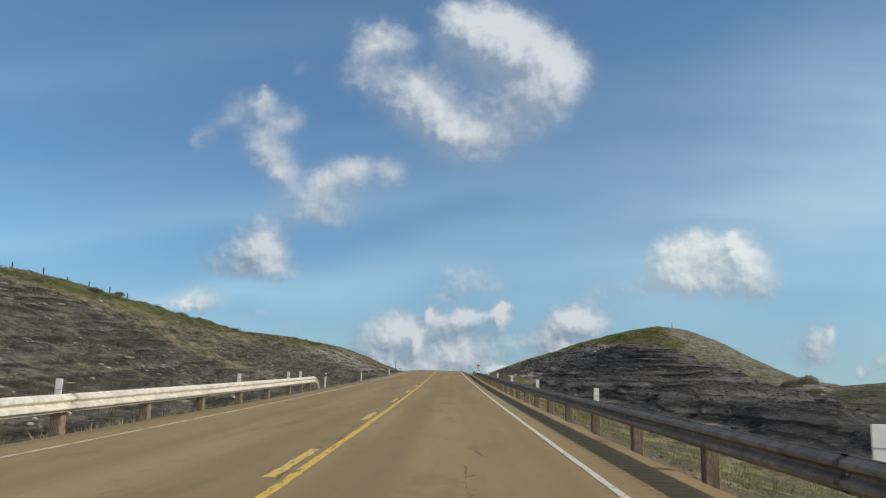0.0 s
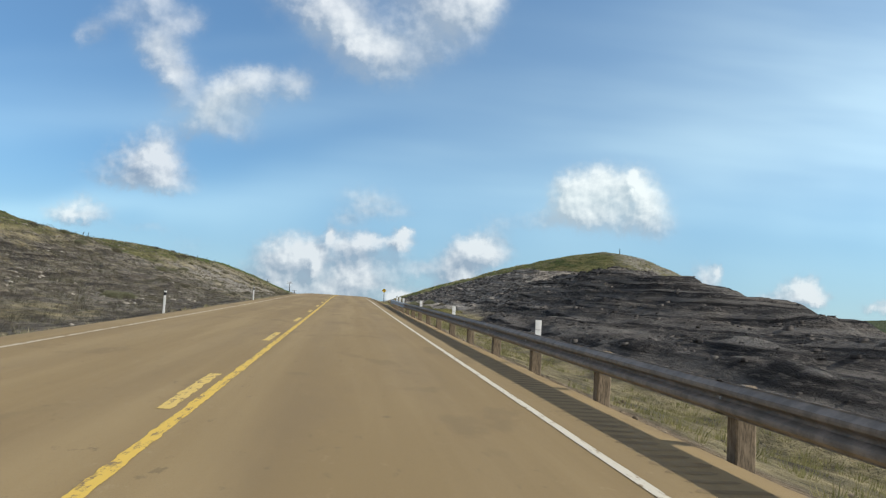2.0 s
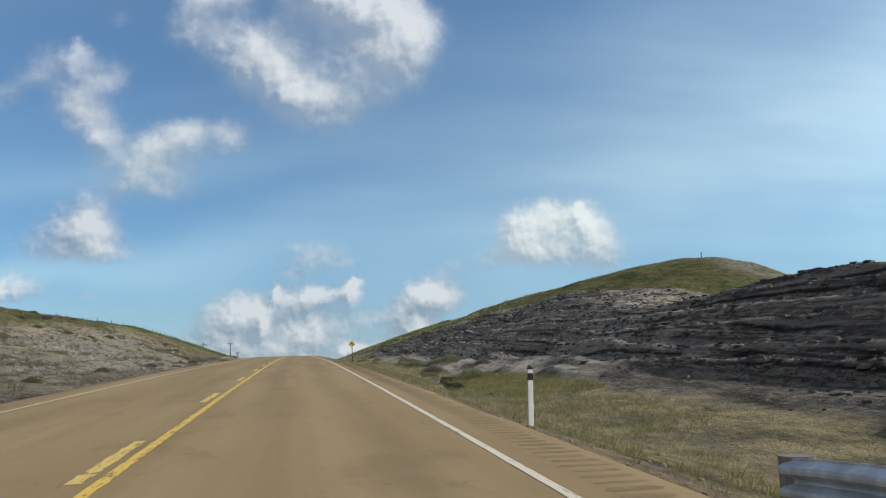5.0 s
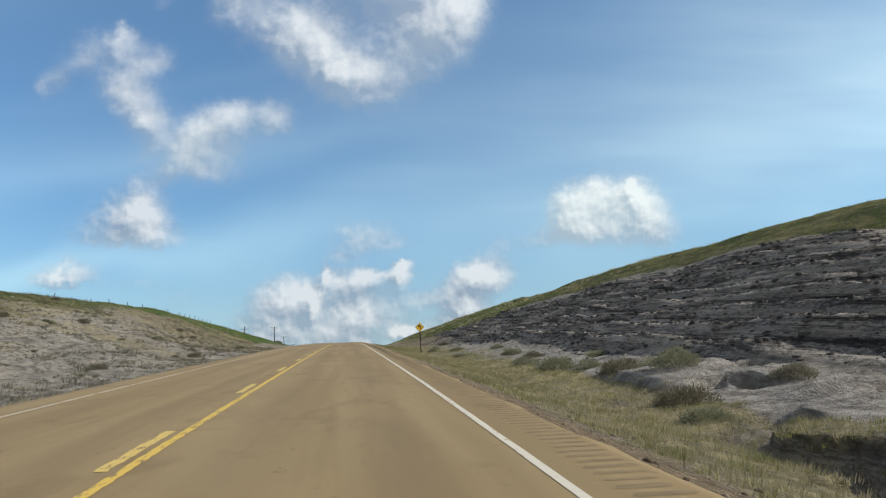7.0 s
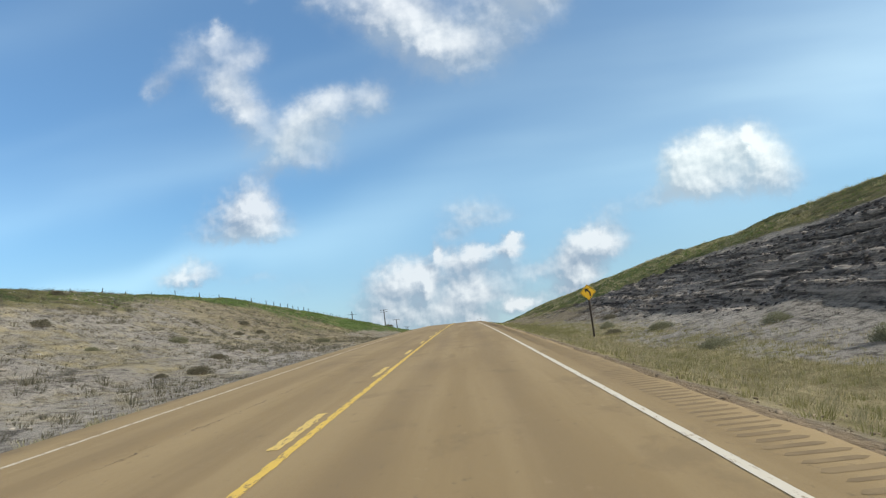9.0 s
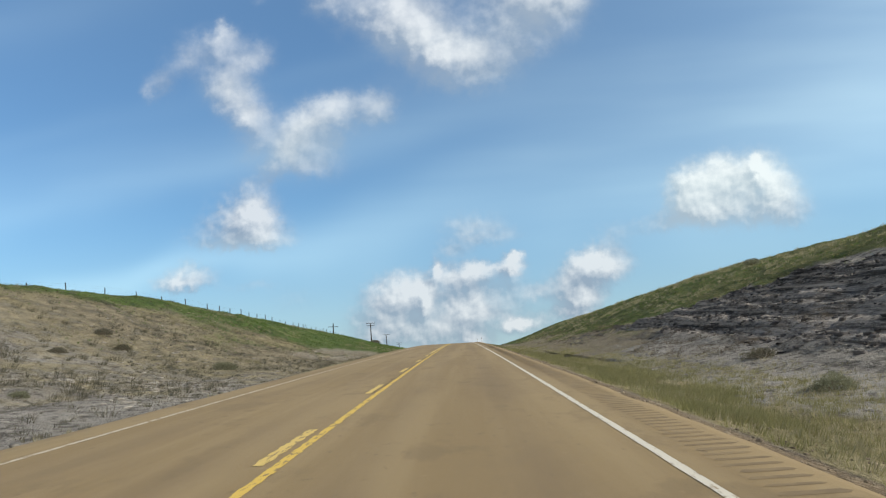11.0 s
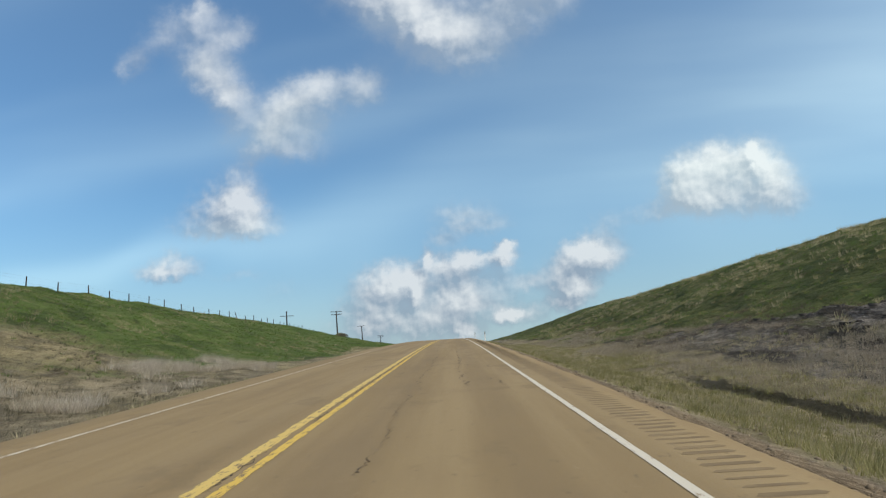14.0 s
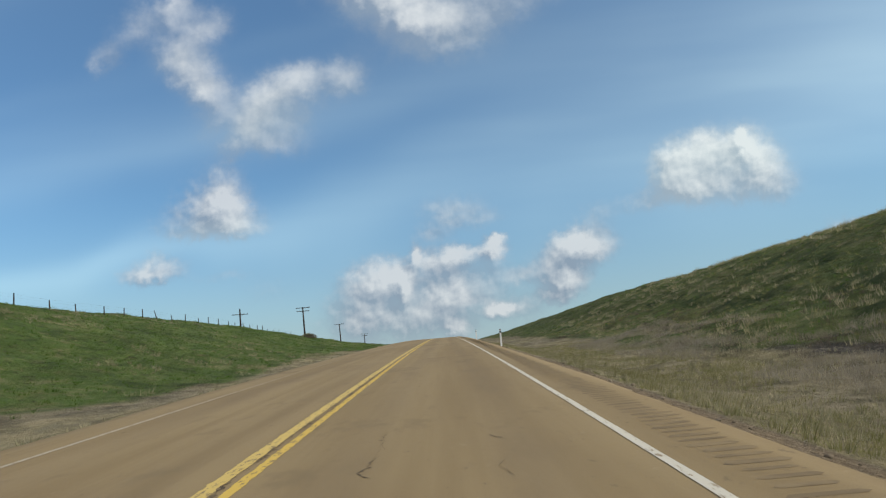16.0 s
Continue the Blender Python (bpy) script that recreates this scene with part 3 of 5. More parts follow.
    height = m.math("ADD", height, m.math("SUBTRACT", m.math("MULTIPLY", lines, 0.6), m.math("MULTIPLY", joint, 0.3)))
    return m.surface(c, 0.95, height, 0.4, 0.95, spec=0.1)


def asphalt_material():
    m = Tree("worn_tan_chip_seal")
    p = m.pos()
    grain = m.noise(p, 60.0, 3, 0.7)
    along = m.noise(m.scaled(p, 1.3, 0.03, 1), 1.0, 5)
    blot = m.noise(m.scaled(p, 0.5, 0.12, 1), 1.0, 6, 0.6)
    c = m.mix(m.ramp(along, 0.35, 0.65), rgb(0.228, 0.162, 0.076), rgb(0.280, 0.205, 0.102))
    c = m.mix(m.ramp(blot, 0.5, 0.75, 0, 0.5), c, rgb(0.185, 0.130, 0.068))
    c = m.mix(m.ramp(grain, 0.55, 0.75, 0, 0.35), c, rgb(0.10, 0.078, 0.052))
    c = m.mix(m.ramp(grain, 0.25, 0.4, 0.3, 0), c, rgb(0.31, 0.25, 0.17))
    patch = m.noise(m.scaled(p, 0.9, 0.35, 1), 1.0, 7, 0.62)
    c = m.mix(m.ramp(patch, 0.56, 0.66, 0, 0.45), c, rgb(0.165, 0.118, 0.060))
    pits = m.noise(m.scaled(p, 5.0, 2.2, 1), 1.0, 6, 0.75)
    c = m.mix(m.ramp(pits, 0.60, 0.70, 0, 0.6), c, rgb(0.125, 0.090, 0.050))
    c = m.mix(m.ramp(pits, 0.30, 0.40, 0.35, 0), c, rgb(0.33, 0.255, 0.15))
    sp = m.node("ShaderNodeSeparateXYZ")
    m.link(p, sp.inputs[0])
    for x0, w0, k0 in ((0.95, 0.34, 0.55), (2.65, 0.36, 0.5), (-1.0, 0.38, 0.4), (-2.75, 0.36, 0.4)):
        q = m.math("DIVIDE", m.math("SUBTRACT", sp.outputs[0], x0), w0)
        track = m.math("MULTIPLY", m.math("EXPONENT", m.math("MULTIPLY", m.math("MULTIPLY", q, q), -1.0)), m.ramp(blot, 0.3, 0.65, 0.25, 1.0))
        c = m.mix(m.math("MULTIPLY", track, k0), c, rgb(0.178, 0.128, 0.068))
    return m.surface(c, 0.82, grain, 0.006, 0.5, spec=0.25)


def paint_material(name, col, bare, wear, fade=None):
    m = Tree(name)
    p = m.pos()
    n = m.noise(m.scaled(p, 14, 3.2, 1), 1.0, 7, 0.7)
    fine = m.noise(p, 40.0, 3)
    f = m.ramp(m.math("ADD", n, m.math("MULTIPLY", fine, 0.25)), wear, wear + 0.12)
    if fade:
        sp = m.node("ShaderNodeSeparateXYZ")
        m.link(p, sp.inputs[0])
        f = m.math("MAXIMUM", f, m.math("ADD", m.ramp(sp.outputs[1], fade[0], fade[1]), m.math("SUBTRACT", n, 0.5), clamp=True))
    c = m.mix(f, col, bare)
    return m.surface(c, 0.7, fine, 0.004, 0.4)


M_GROUND = ground_material()
M_ASPHALT = asphalt_material()
TAN = rgb(0.235, 0.168, 0.088)
M_WHITE_LINE = paint_material("worn_white_road_paint", rgb(0.56, 0.52, 0.42), TAN, 0.675)
M_FADED_LINE = paint_material("faded_dusty_white_road_paint", rgb(0.52, 0.46, 0.35), TAN, 0.62, (320, 362))
M_YELLOW_WORN = paint_material("badly_worn_yellow_road_paint", rgb(0.58, 0.42, 0.12), rgb(0.20, 0.14, 0.07), 0.635)
M_YELLOW_LINE = paint_material("worn_yellow_road_paint", rgb(0.60, 0.41, 0.075), rgb(0.20, 0.14, 0.07), 0.635)


# ---------------------------------------------------------------- mesh helpers
def mesh_object(name, verts, faces, material, parent=None, label="", smooth_shade=False):
    me = bpy.data.meshes.new(name)
    me.from_pydata([tuple(v) for v in verts], [], faces)
    me.materials.append(material)
    if smooth_shade:
        me.polygons.foreach_set("use_smooth", [True] * len(me.polygons))
    me.update()
    ob = new(name, me)
    if parent is not None:
        ob.parent = parent
    if label:
        tagged(ob, label)
    return ob


def part(name, bm, material, parent, label=""):
    """Links a bmesh as one mesh object under a thing or a part."""
    me = bpy.data.meshes.new(name)
    bm.to_mesh(me)
    bm.free()
    me.materials.append(material)
    ob = new(name, me)
    if parent is not None:
        ob.parent = parent
    if label:
        tagged(ob, label)
    return ob


def grid_mesh(name, X, Y, Z, material, smooth_shade=True):
    """A sheet from three equal 2D arrays."""
    ny, nx = X.shape
    me = bpy.data.meshes.new(name)
    co = np.stack([X, Y, Z], -1).reshape(-1, 3)
    idx = np.arange(nx * ny).reshape(ny, nx)
    quads = np.stack([idx[:-1, :-1], idx[:-1, 1:], idx[1:, 1:], idx[1:, :-1]], -1).reshape(-1, 4)
    me.vertices.add(len(co))
    me.vertices.foreach_set("co", co.ravel())
    me.loops.add(quads.size)
    me.loops.foreach_set("vertex_index", quads.ravel().astype(np.int32))
    me.polygons.add(len(quads))
    me.polygons.foreach_set("loop_start", (np.arange(len(quads)) * 4).astype(np.int32))
    me.polygons.foreach_set("use_smooth", np.full(len(quads), smooth_shade))
    me.materials.append(material)
    me.update(calc_edges=True)
    return new(name, me), me


# ---------------------------------------------------------------- ground
def spread(start, step, end, grow):
    out, v = [], start
    while v < end:
        out.append(v)
        v += step
        step *= grow
    return np.array(out + [end])


side = np.concatenate([np.arange(4.0, 6.0, 0.3), np.arange(6.0, 11.0, 0.16), np.arange(11.0, 40, 0.36), spread(40, 0.8, 4600, 1.12)])
near = np.concatenate([np.arange(4.0, 6.0, 0.3), np.arange(6.0, 13.0, 0.15), np.arange(13.0, 40, 0.24), spread(40, 0.6, 4600, 1.12)])
gx = np.concatenate([-side[::-1], [-2.0, 2.0], near])
gy = np.concatenate([-spread(20, 4, 4600, 1.2)[::-1], np.arange(-18, 96, 0.5), np.arange(96, 140, 0.33), np.arange(140, 300, 0.55), np.arange(300, 560, 2.0), spread(560, 4, 4700, 1.15)])
GX, GY = np.meshgrid(gx, gy)
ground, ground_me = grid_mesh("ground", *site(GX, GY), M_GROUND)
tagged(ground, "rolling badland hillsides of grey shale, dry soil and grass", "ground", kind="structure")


def cover(x, y):
    """rock, green, dry grass and gravel shares of the ground."""
    ax = np.abs(x)
    right = x > 0
    wob = fbm(x * 0.12, y * 0.08, 4, 61)
    rock = np.where(right, rock_mask(ax, y), 0.0)
    top = smooth((ax - rock_top(y) - 4 * wob + 1.0) / 3.0)
    late = smooth((y - 205 - 30 * wob) / 30)
    g_r = np.maximum(top, late * smooth((ax - 13 - 4 * wob) / 5)) * (1 - rock)
    g_l = np.maximum(smooth((ax - 18 + 12 * wob - 2) / 9) * 0.8, smooth((y - 222 - 50 * wob) / 50) * smooth((ax - 15.5 + 7 * smooth((y - 232) / 22) - 6 * wob) / 3.0))
    green = np.where(right, g_r, g_l)
    d_r = smooth((ax - 5.3) / 0.8) * smooth((np.interp(y, [125, 150, 190, 215, 235], [13.5, 11.5, 10.2, 10.4, 13.0]) + 5 * wob - ax) / 2.5) * (0.55 + 0.5 * smooth((y - 130) / 30))
    d_l = 0.38 * smooth((ax - 6) / 3) + 0.5 * wob + 0.25 * smooth((ax - 20) / 8)
    dry = np.where(right, d_r, d_l)
    bare = np.where(right, bank(ax, y), 0.0)
    dry = dry * (1 - bare) - 0.6 * (gully_depth(ax, y) + hollow(ax, y)) * right
    pale = np.clip(smooth((6.2 + np.where(right, 0.0, 0.8 * smooth((y - 110) / 25) + 1.3 * smooth((y - 215) / 20) + 2.0 * wob) - ax) / 0.8) + bare + 0.9 * gully_depth(ax, y) * right, 0, 1)
    peak = right * smooth((ax - 37 + 8 * wob) / 5) * smooth((182 - y) / 20)
    wide = smooth((ax - 85 - 60 * wob) / 50)
    green = green * (1 - 0.5 * peak) * (1 - wide) + 0.72 * wide
    dry = np.maximum(dry, 0.25 * peak)
    dry = np.where(right, dry, np.maximum(dry, 0.62 * smooth((y - 185) / 30) * smooth((ax - 5.5) / 1.0)))
    rock = np.maximum(rock, peak * (0.12 + 2.4 * wob))
    rock = rock * (1 - 0.8 * bare) + 0.7 * np.where(right, hollow(ax, y), 0.0)
    rock = rock * (1 - wide) + (0.2 + 2.2 * wob) * wide
    return np.stack([np.clip(rock, 0, 1), np.clip(green, 0, 1), np.clip(dry, 0, 1), pale], -1)


layer = ground_me.color_attributes.new("cover", "FLOAT_COLOR", "POINT")
layer.data.foreach_set("color", cover(GX, GY).astype(np.float32).ravel())

# ---------------------------------------------------------------- road
LINE_Y = [0, 80, 160, 240, 320, 400]
EDGE_R = [3.526, 3.703, 3.911, 3.816, 3.7, 3.676]
EDGE_L = [-3.803, -3.812, -3.672, -3.728, -3.581, -3.583]
ry = np.concatenate([np.arange(-40, 400, 1.0), np.arange(400, 860, 4.0)])
rx = np.array([-4.95, -4.6, -4.2, -3.0, -1.5, 0.0, 1.5, 3.0, 4.2, 4.75, 5.1])
RXX, RYY = np.meshgrid(rx, ry)
jag = np.where(np.abs(RXX) > 4.9, 0.25 * fbm(RYY * 0.8, RXX, 3, 81), 0.0)
drop = np.where(np.abs(RXX) > 4.9, -0.14, 0.0)
road, _ = grid_mesh("road", RXX + jag, RYY, road_z(RYY) + drop, M_ASPHALT)
tagged(road, "two-lane road of worn tan chip-seal asphalt", "road", kind="structure")


def stripe(name, x, y0, y1, width, material, label, parent=None, rag=0.0, seed=0):
    """A painted line lying on the road."""
    ys = np.arange(y0, y1 + 0.01, 0.07 if rag > 0.02 else 0.5) if y1 - y0 > 1.2 else np.linspace(y0, y1, 24)
    ys = np.append(ys[ys < y1 - 0.05], y1)
    x = np.interp(ys, LINE_Y, x) if isinstance(x, list) else x
    l = x - width / 2 + rag * fbm(ys * (6.5 if rag > 0.02 else 2.1), ys * 0 + seed, 3, 90 + seed)
    r = x + width / 2 + rag * fbm(ys * (6.9 if rag > 0.02 else 2.3), ys * 0 + seed, 3, 95 + seed)
    z = road_z(ys) + 0.005
    ob, _ = grid_mesh(name, np.stack([l, r], 1), np.stack([ys, ys], 1), np.stack([z, z], 1), material)
    return tagged(ob, label, "road marking", kind="structure")


stripe("edge_line", EDGE_R, -30, 560, 0.095, M_WHITE_LINE, "solid white edge line painted on the road", rag=0.018, seed=1)
stripe("edge_line", EDGE_L, -30, 372, 0.085, M_FADED_LINE, "thin worn white edge line on the far lane", rag=0.015, seed=2)
stripe("centre_line", 0.0, -30, 560, 0.115, M_YELLOW_LINE, "worn solid yellow centre line", rag=0.036, seed=3)


def road_dash(y0):
    return stripe("centre_dash", -0.23, y0, y0 + 3.2, 0.14, M_YELLOW_WORN, "short worn yellow dash beside the centre line", rag=0.06, seed=int(y0) % 7)


for y0 in [9.3 + 10.05 * k for k in range(-2, 27)]:
    tagged(road_dash(y0), group="yellow dashes on the road")
stripe("centre_line", -0.24, 277.0, 560, 0.16, M_YELLOW_WORN, "second solid yellow centre line before the crest", rag=0.055, seed=4)

# rumble strip: worn grooves across the shoulder
groove_tree = Tree("dusty_groove")
M_GROOVE = groove_tree.surface(groove_tree.mix(groove_tree.ramp(groove_tree.noise(groove_tree.pos(), 3.0, 5), 0.35, 0.65), rgb(0.172, 0.124, 0.066), rgb(0.228, 0.166, 0.086)), 0.95)
gk = np.arange(-20, 440, 0.31)
gxl = np.interp(gk, LINE_Y, EDGE_R) + 0.31 + 0.05 * fbm(gk * 0.9, gk * 0, 2, 83)
gxr = gxl + 0.60 + 0.10 * fbm(gk * 1.3, gk * 0 + 3, 2, 84)
gw = 0.08 + 0.04 * fbm(gk * 2.7, gk * 0 + 5, 2, 85)
gv, gf = [], []
groove_rng = random.Random(12)
for yk, xa, xb, wk in zip(gk, gxl, gxr, gw):
    xa, xb = xa + groove_rng.uniform(0, 0.07), xb - groove_rng.uniform(0, 0.10)
    wk *= groove_rng.uniform(0.6, 1.15)
    n0 = len(gv)
    for px, py in ((xa, yk - wk * 0.5), (xa + 0.06, yk - wk), (xb - 0.05, yk - wk * 0.9), (xb, yk), (xb - 0.06, yk + wk), (xa + 0.05, yk + wk * 0.9)):
        gv.append((px, py, float(road_z(py)) + 0.0025))
    gf.append(tuple(range(n0, n0 + 6)))
rumble = mesh_object("rumble_strip", gv, gf, M_GROOVE)
tagged(rumble, "rumble strip of worn grooves across the asphalt shoulder", "rumble strip", kind="structure")

# ---------------------------------------------------------------- cracks
crack_tree = Tree("dark_open_crack")
M_CRACK = crack_tree.surface(crack_tree.mix(crack_tree.ramp(crack_tree.noise(crack_tree.pos(), 9.0, 4), 0.4, 0.6), rgb(0.080, 0.058, 0.034), rgb(0.150, 0.110, 0.062)), 0.95)


def crack(points, width, seed):
    """A ragged crack through a few plan points."""
    rng = random.Random(seed)
    line, drift = [], 0.0
    for (x0, y0), (x1, y1) in zip(points, points[1:]):
        n = max(3, int(math.hypot(x1 - x0, y1 - y0) / 0.07))
        for k in range(n):
            f = k / n
            drift += rng.gauss(0, 0.017) - drift * 0.08
            line.append((x0 + (x1 - x0) * f + drift + rng.gauss(0, 0.024), y0 + (y1 - y0) * f + rng.gauss(0, 0.015)))
    line.append(points[-1])
    L, R = [], []
    for i, (x, y) in enumerate(line):
        a, b = line[max(i - 1, 0)], line[min(i + 1, len(line) - 1)]
        dx, dy = b[0] - a[0], b[1] - a[1]
        q = math.hypot(dx, dy) or 1.0
        w = width * (0.06 + 0.22 * max(0.0, math.sin(i * 0.17 + seed) + 0.4)) * rng.choice((0.12, 0.3, 0.7, 0.9, 1.2)) * min(1.0, 0.15 + 0.3 * min(i, len(line) - 1 - i))
        L.append((x - dy / q * w, y + dx / q * w))
        R.append((x + dy / q * w, y - dx / q * w))
    v = [(x, y, float(road_z(y)) + 0.0045) for x, y in L + R]
    n = len(line)
    ob = mesh_object("road_crack", v, [(i, i + 1, n + i + 1, n + i) for i in range(n - 1)], M_CRACK)
    return tagged(ob, "dark ragged crack in the asphalt", "crack", group="cracks in the road", kind="structure")


# plan points and width of each crack, stretch by stretch
CRACKS_START = [([(1.91, 11.1), (1.97, 9.8), (1.99, 9.2), (1.95, 8.2)], 0.050),
    ([(2.18, 13.0), (2.26, 11.7)], 0.035),
    ([(-2.26, 14.6), (-2.0, 19.1)], 0.035),
    ([(-0.87, 8.5), (-0.58, 8.3)], 0.030),
    ([(1.94, 81.4), (2.06, 79.1)], 0.035),
    ([(1.81, 76.8), (1.68, 75.5), (1.81, 73.3)], 0.050),
    ([(-1.99, 95.4), (-1.97, 106.5)], 0.030)]
CRACKS_CUT = [([(-2.17, 95.7), (-1.92, 96.9), (-2.03, 100.9), (-1.74, 107.2)], 0.035),
    ([(-0.49, 94.0), (-0.55, 95.6), (-0.46, 96.8), (-0.41, 99.4)], 0.050),
    ([(1.5, 92.0), (1.57, 91.1)], 0.035),
    ([(1.96, 143.5), (1.96, 140.7), (1.84, 139.1)], 0.050),
    ([(-0.13, 143.8), (0.01, 148.9)], 0.070),
    ([(-1.84, 142.9), (-1.77, 144.3), (-1.77, 148.8), (-1.88, 153.4)], 0.030),
    ([(2.03, 162.4), (1.94, 160.1), (2.1, 159.0)], 0.045),
    ([(-3.06, 165.1), (-2.89, 167.5)], 0.080),
    ([(-2.06, 166.4), (-1.86, 167.2)], 0.070)]
CRACKS_RISE = [([(-2.18, 189.1), (-2.14, 190.2), (-2.07, 192.1), (-1.83, 198.9)], 0.040),
    ([(2.45, 289.3), (2.46, 286.4)], 0.050),
    ([(1.75, 286.0), (1.85, 283.5), (1.84, 281.1)], 0.050),
    ([(1.13, 301.0), (1.12, 292.3)], 0.040)]
CRACKS_CREST = [([(2.26, 320.8), (2.1, 308.4)], 0.030),
    ([(2.1, 308.4), (2.34, 307.4), (2.1, 304.8), (2.29, 303.8), (2.28, 302.4)], 0.090),
    ([(1.27, 322.1), (1.2, 306.0), (1.15, 304.0), (1.17, 302.2)], 0.055),
    ([(3.13, 312.1), (3.07, 308.5)], 0.040),
    ([(2.85, 305.2), (2.8, 304.0)], 0.060),
    ([(3.02, 303.8), (3.03, 302.6), (3.1, 302.0), (3.07, 301.2)], 0.070),
    ([(-1.91, 305.4), (-1.34, 305.6), (-1.11, 305.6), (-1.1, 308.1)], 0.035)]
CRACKS_TOP = [([(2.14, 329.0), (2.21, 318.8), (2.21, 314.8), (2.15, 313.3)], 0.060),
    ([(2.15, 313.3), (2.22, 312.5), (2.44, 312.0), (2.44, 311.5)], 0.080),
    ([(1.24, 318.6), (1.22, 315.7)], 0.050),
    ([(1.17, 313.5), (1.21, 312.2)], 0.060),
    ([(2.8, 314.7), (2.77, 313.2)], 0.045),
    ([(-1.06, 312.4), (-1.09, 313.4)], 0.050),
    ([(1.18, 334.8), (1.22, 331.9)], 0.050),
    ([(2.38, 334.0), (2.53, 333.5)], 0.060),
    ([(2.46, 332.3), (2.47, 331.4)], 0.050)]
CRACKS_MIDDLE = [([(-0.12, 3), (-0.14, 40)], 0.05), ([(-0.115, 240), (-0.12, 372)], 0.09)]
for k, (pts_, w_) in enumerate(CRACKS_START + CRACKS_CUT + CRACKS_RISE + CRACKS_CREST + CRACKS_TOP + CRACKS_MIDDLE):
    crack(pts_, w_, k)

# ---------------------------------------------------------------- materials: things
def plain(name, col, rough, metal=0.0, var=0.25, scale=8.0, spec=0.4, stretch=(1, 1, 1)):
    m = Tree(name)
    tc = m.node("ShaderNodeTexCoord").outputs["Object"]
    p = m.scaled(tc, *stretch)
    n = m.noise(p, scale, 6, 0.65)
    big = m.noise(p, scale * 0.17, 4)
    dark = rgb(*[c * (1 - var) for c in col])
    light = rgb(*[min(1, c * (1 + var * 0.6)) for c in col])
    c = m.mix(m.ramp(n, 0.35, 0.65), dark, light)
    c = m.mix(m.ramp(big, 0.45, 0.7, 0, 0.5), c, rgb(*[c_ * (1 - var * 1.3) for c_ in col]))
    return m.surface(c, rough, n, 0.004, 0.4, metal, spec)


# older rail steel: brown-dark for its backlit face, pale for the sunlit rail
M_OLD_SHADED_STEEL = plain("weathered_steel_shade_tone", (0.215, 0.19, 0.165), 0.65, 0.15, 0.3, 5.0)
M_SUNLIT_STEEL = plain("pale_sunlit_steel_tone", (0.68, 0.62, 0.52), 0.5, 0.15, 0.2, 5.0)
M_NEW_STEEL = plain("galvanised_steel", (0.42, 0.46, 0.50), 0.5, 0.3, 0.25, 5.0)
M_POST_WOOD = plain("grey_brown_timber", (0.21, 0.165, 0.115), 0.85, 0, 0.45, 9.0, 0.2, (6, 6, 1))
M_POLE_WOOD = plain("dark_creosoted_timber", (0.045, 0.036, 0.030), 0.85, 0, 0.4, 6.0, 0.2, (6, 6, 1))
M_WHITE = plain("white_plastic", (0.74, 0.74, 0.72), 0.5, 0, 0.08, 10.0)
M_BLACK = plain("black_plastic", (0.02, 0.02, 0.02), 0.5, 0, 0.2, 10.0)
M_YELLOW = plain("yellow_sign_sheet", (0.78, 0.46, 0.02), 0.45, 0, 0.06, 6.0)
M_SIGN_BACK = plain("bare_aluminium", (0.45, 0.45, 0.44), 0.4, 0.7, 0.1, 6.0)
M_WIRE = plain("rusty_wire", (0.10, 0.075, 0.06), 0.7, 0.5, 0.2, 6.0)
M_GLASS_BROWN = plain("brown_ceramic", (0.09, 0.05, 0.03), 0.25, 0, 0.2, 6.0)


def box_bm(x0, x1, y0, y1, z0, z1, bevel=0.0):
    bm = bmesh.new()
    bmesh.ops.create_cube(bm, size=1.0, matrix=Matrix.Translation(((x0 + x1) / 2, (y0 + y1) / 2, (z0 + z1) / 2)) @ Matrix.Diagonal((x1 - x0, y1 - y0, z1 - z0, 1)))
    if bevel:
        bmesh.ops.bevel(bm, geom=bm.edges[:], offset=bevel, segments=1, affect="EDGES")
    return bm


def tube_bm(p0, p1, r0, r1, seg=10):
    bm = bmesh.new()
    a, b = Vector(p0), Vector(p1)
    d = b - a
    m = Matrix.Translation((a + b) / 2) @ d.to_track_quat("Z", "Y").to_matrix().to_4x4()
    bmesh.ops.create_cone(bm, cap_ends=True, segments=seg, radius1=r0, radius2=r1, depth=d.length, matrix=m)
    return bm


def empty(name, x, y, z):
    ob = new(name)
    ob.location = (x, y, z)
    return ob


# ---------------------------------------------------------------- guardrails
W_BEAM = [(0.0, 0.425), (0.0, 0.440), (0.080, 0.482), (0.083, 0.505), (0.080, 0.528), (0.004, 0.566), (0.0, 0.582), (0.004, 0.598),
          (0.080, 0.636), (0.083, 0.659), (0.080, 0.682), (0.0, 0.724), (0.0, 0.740)]


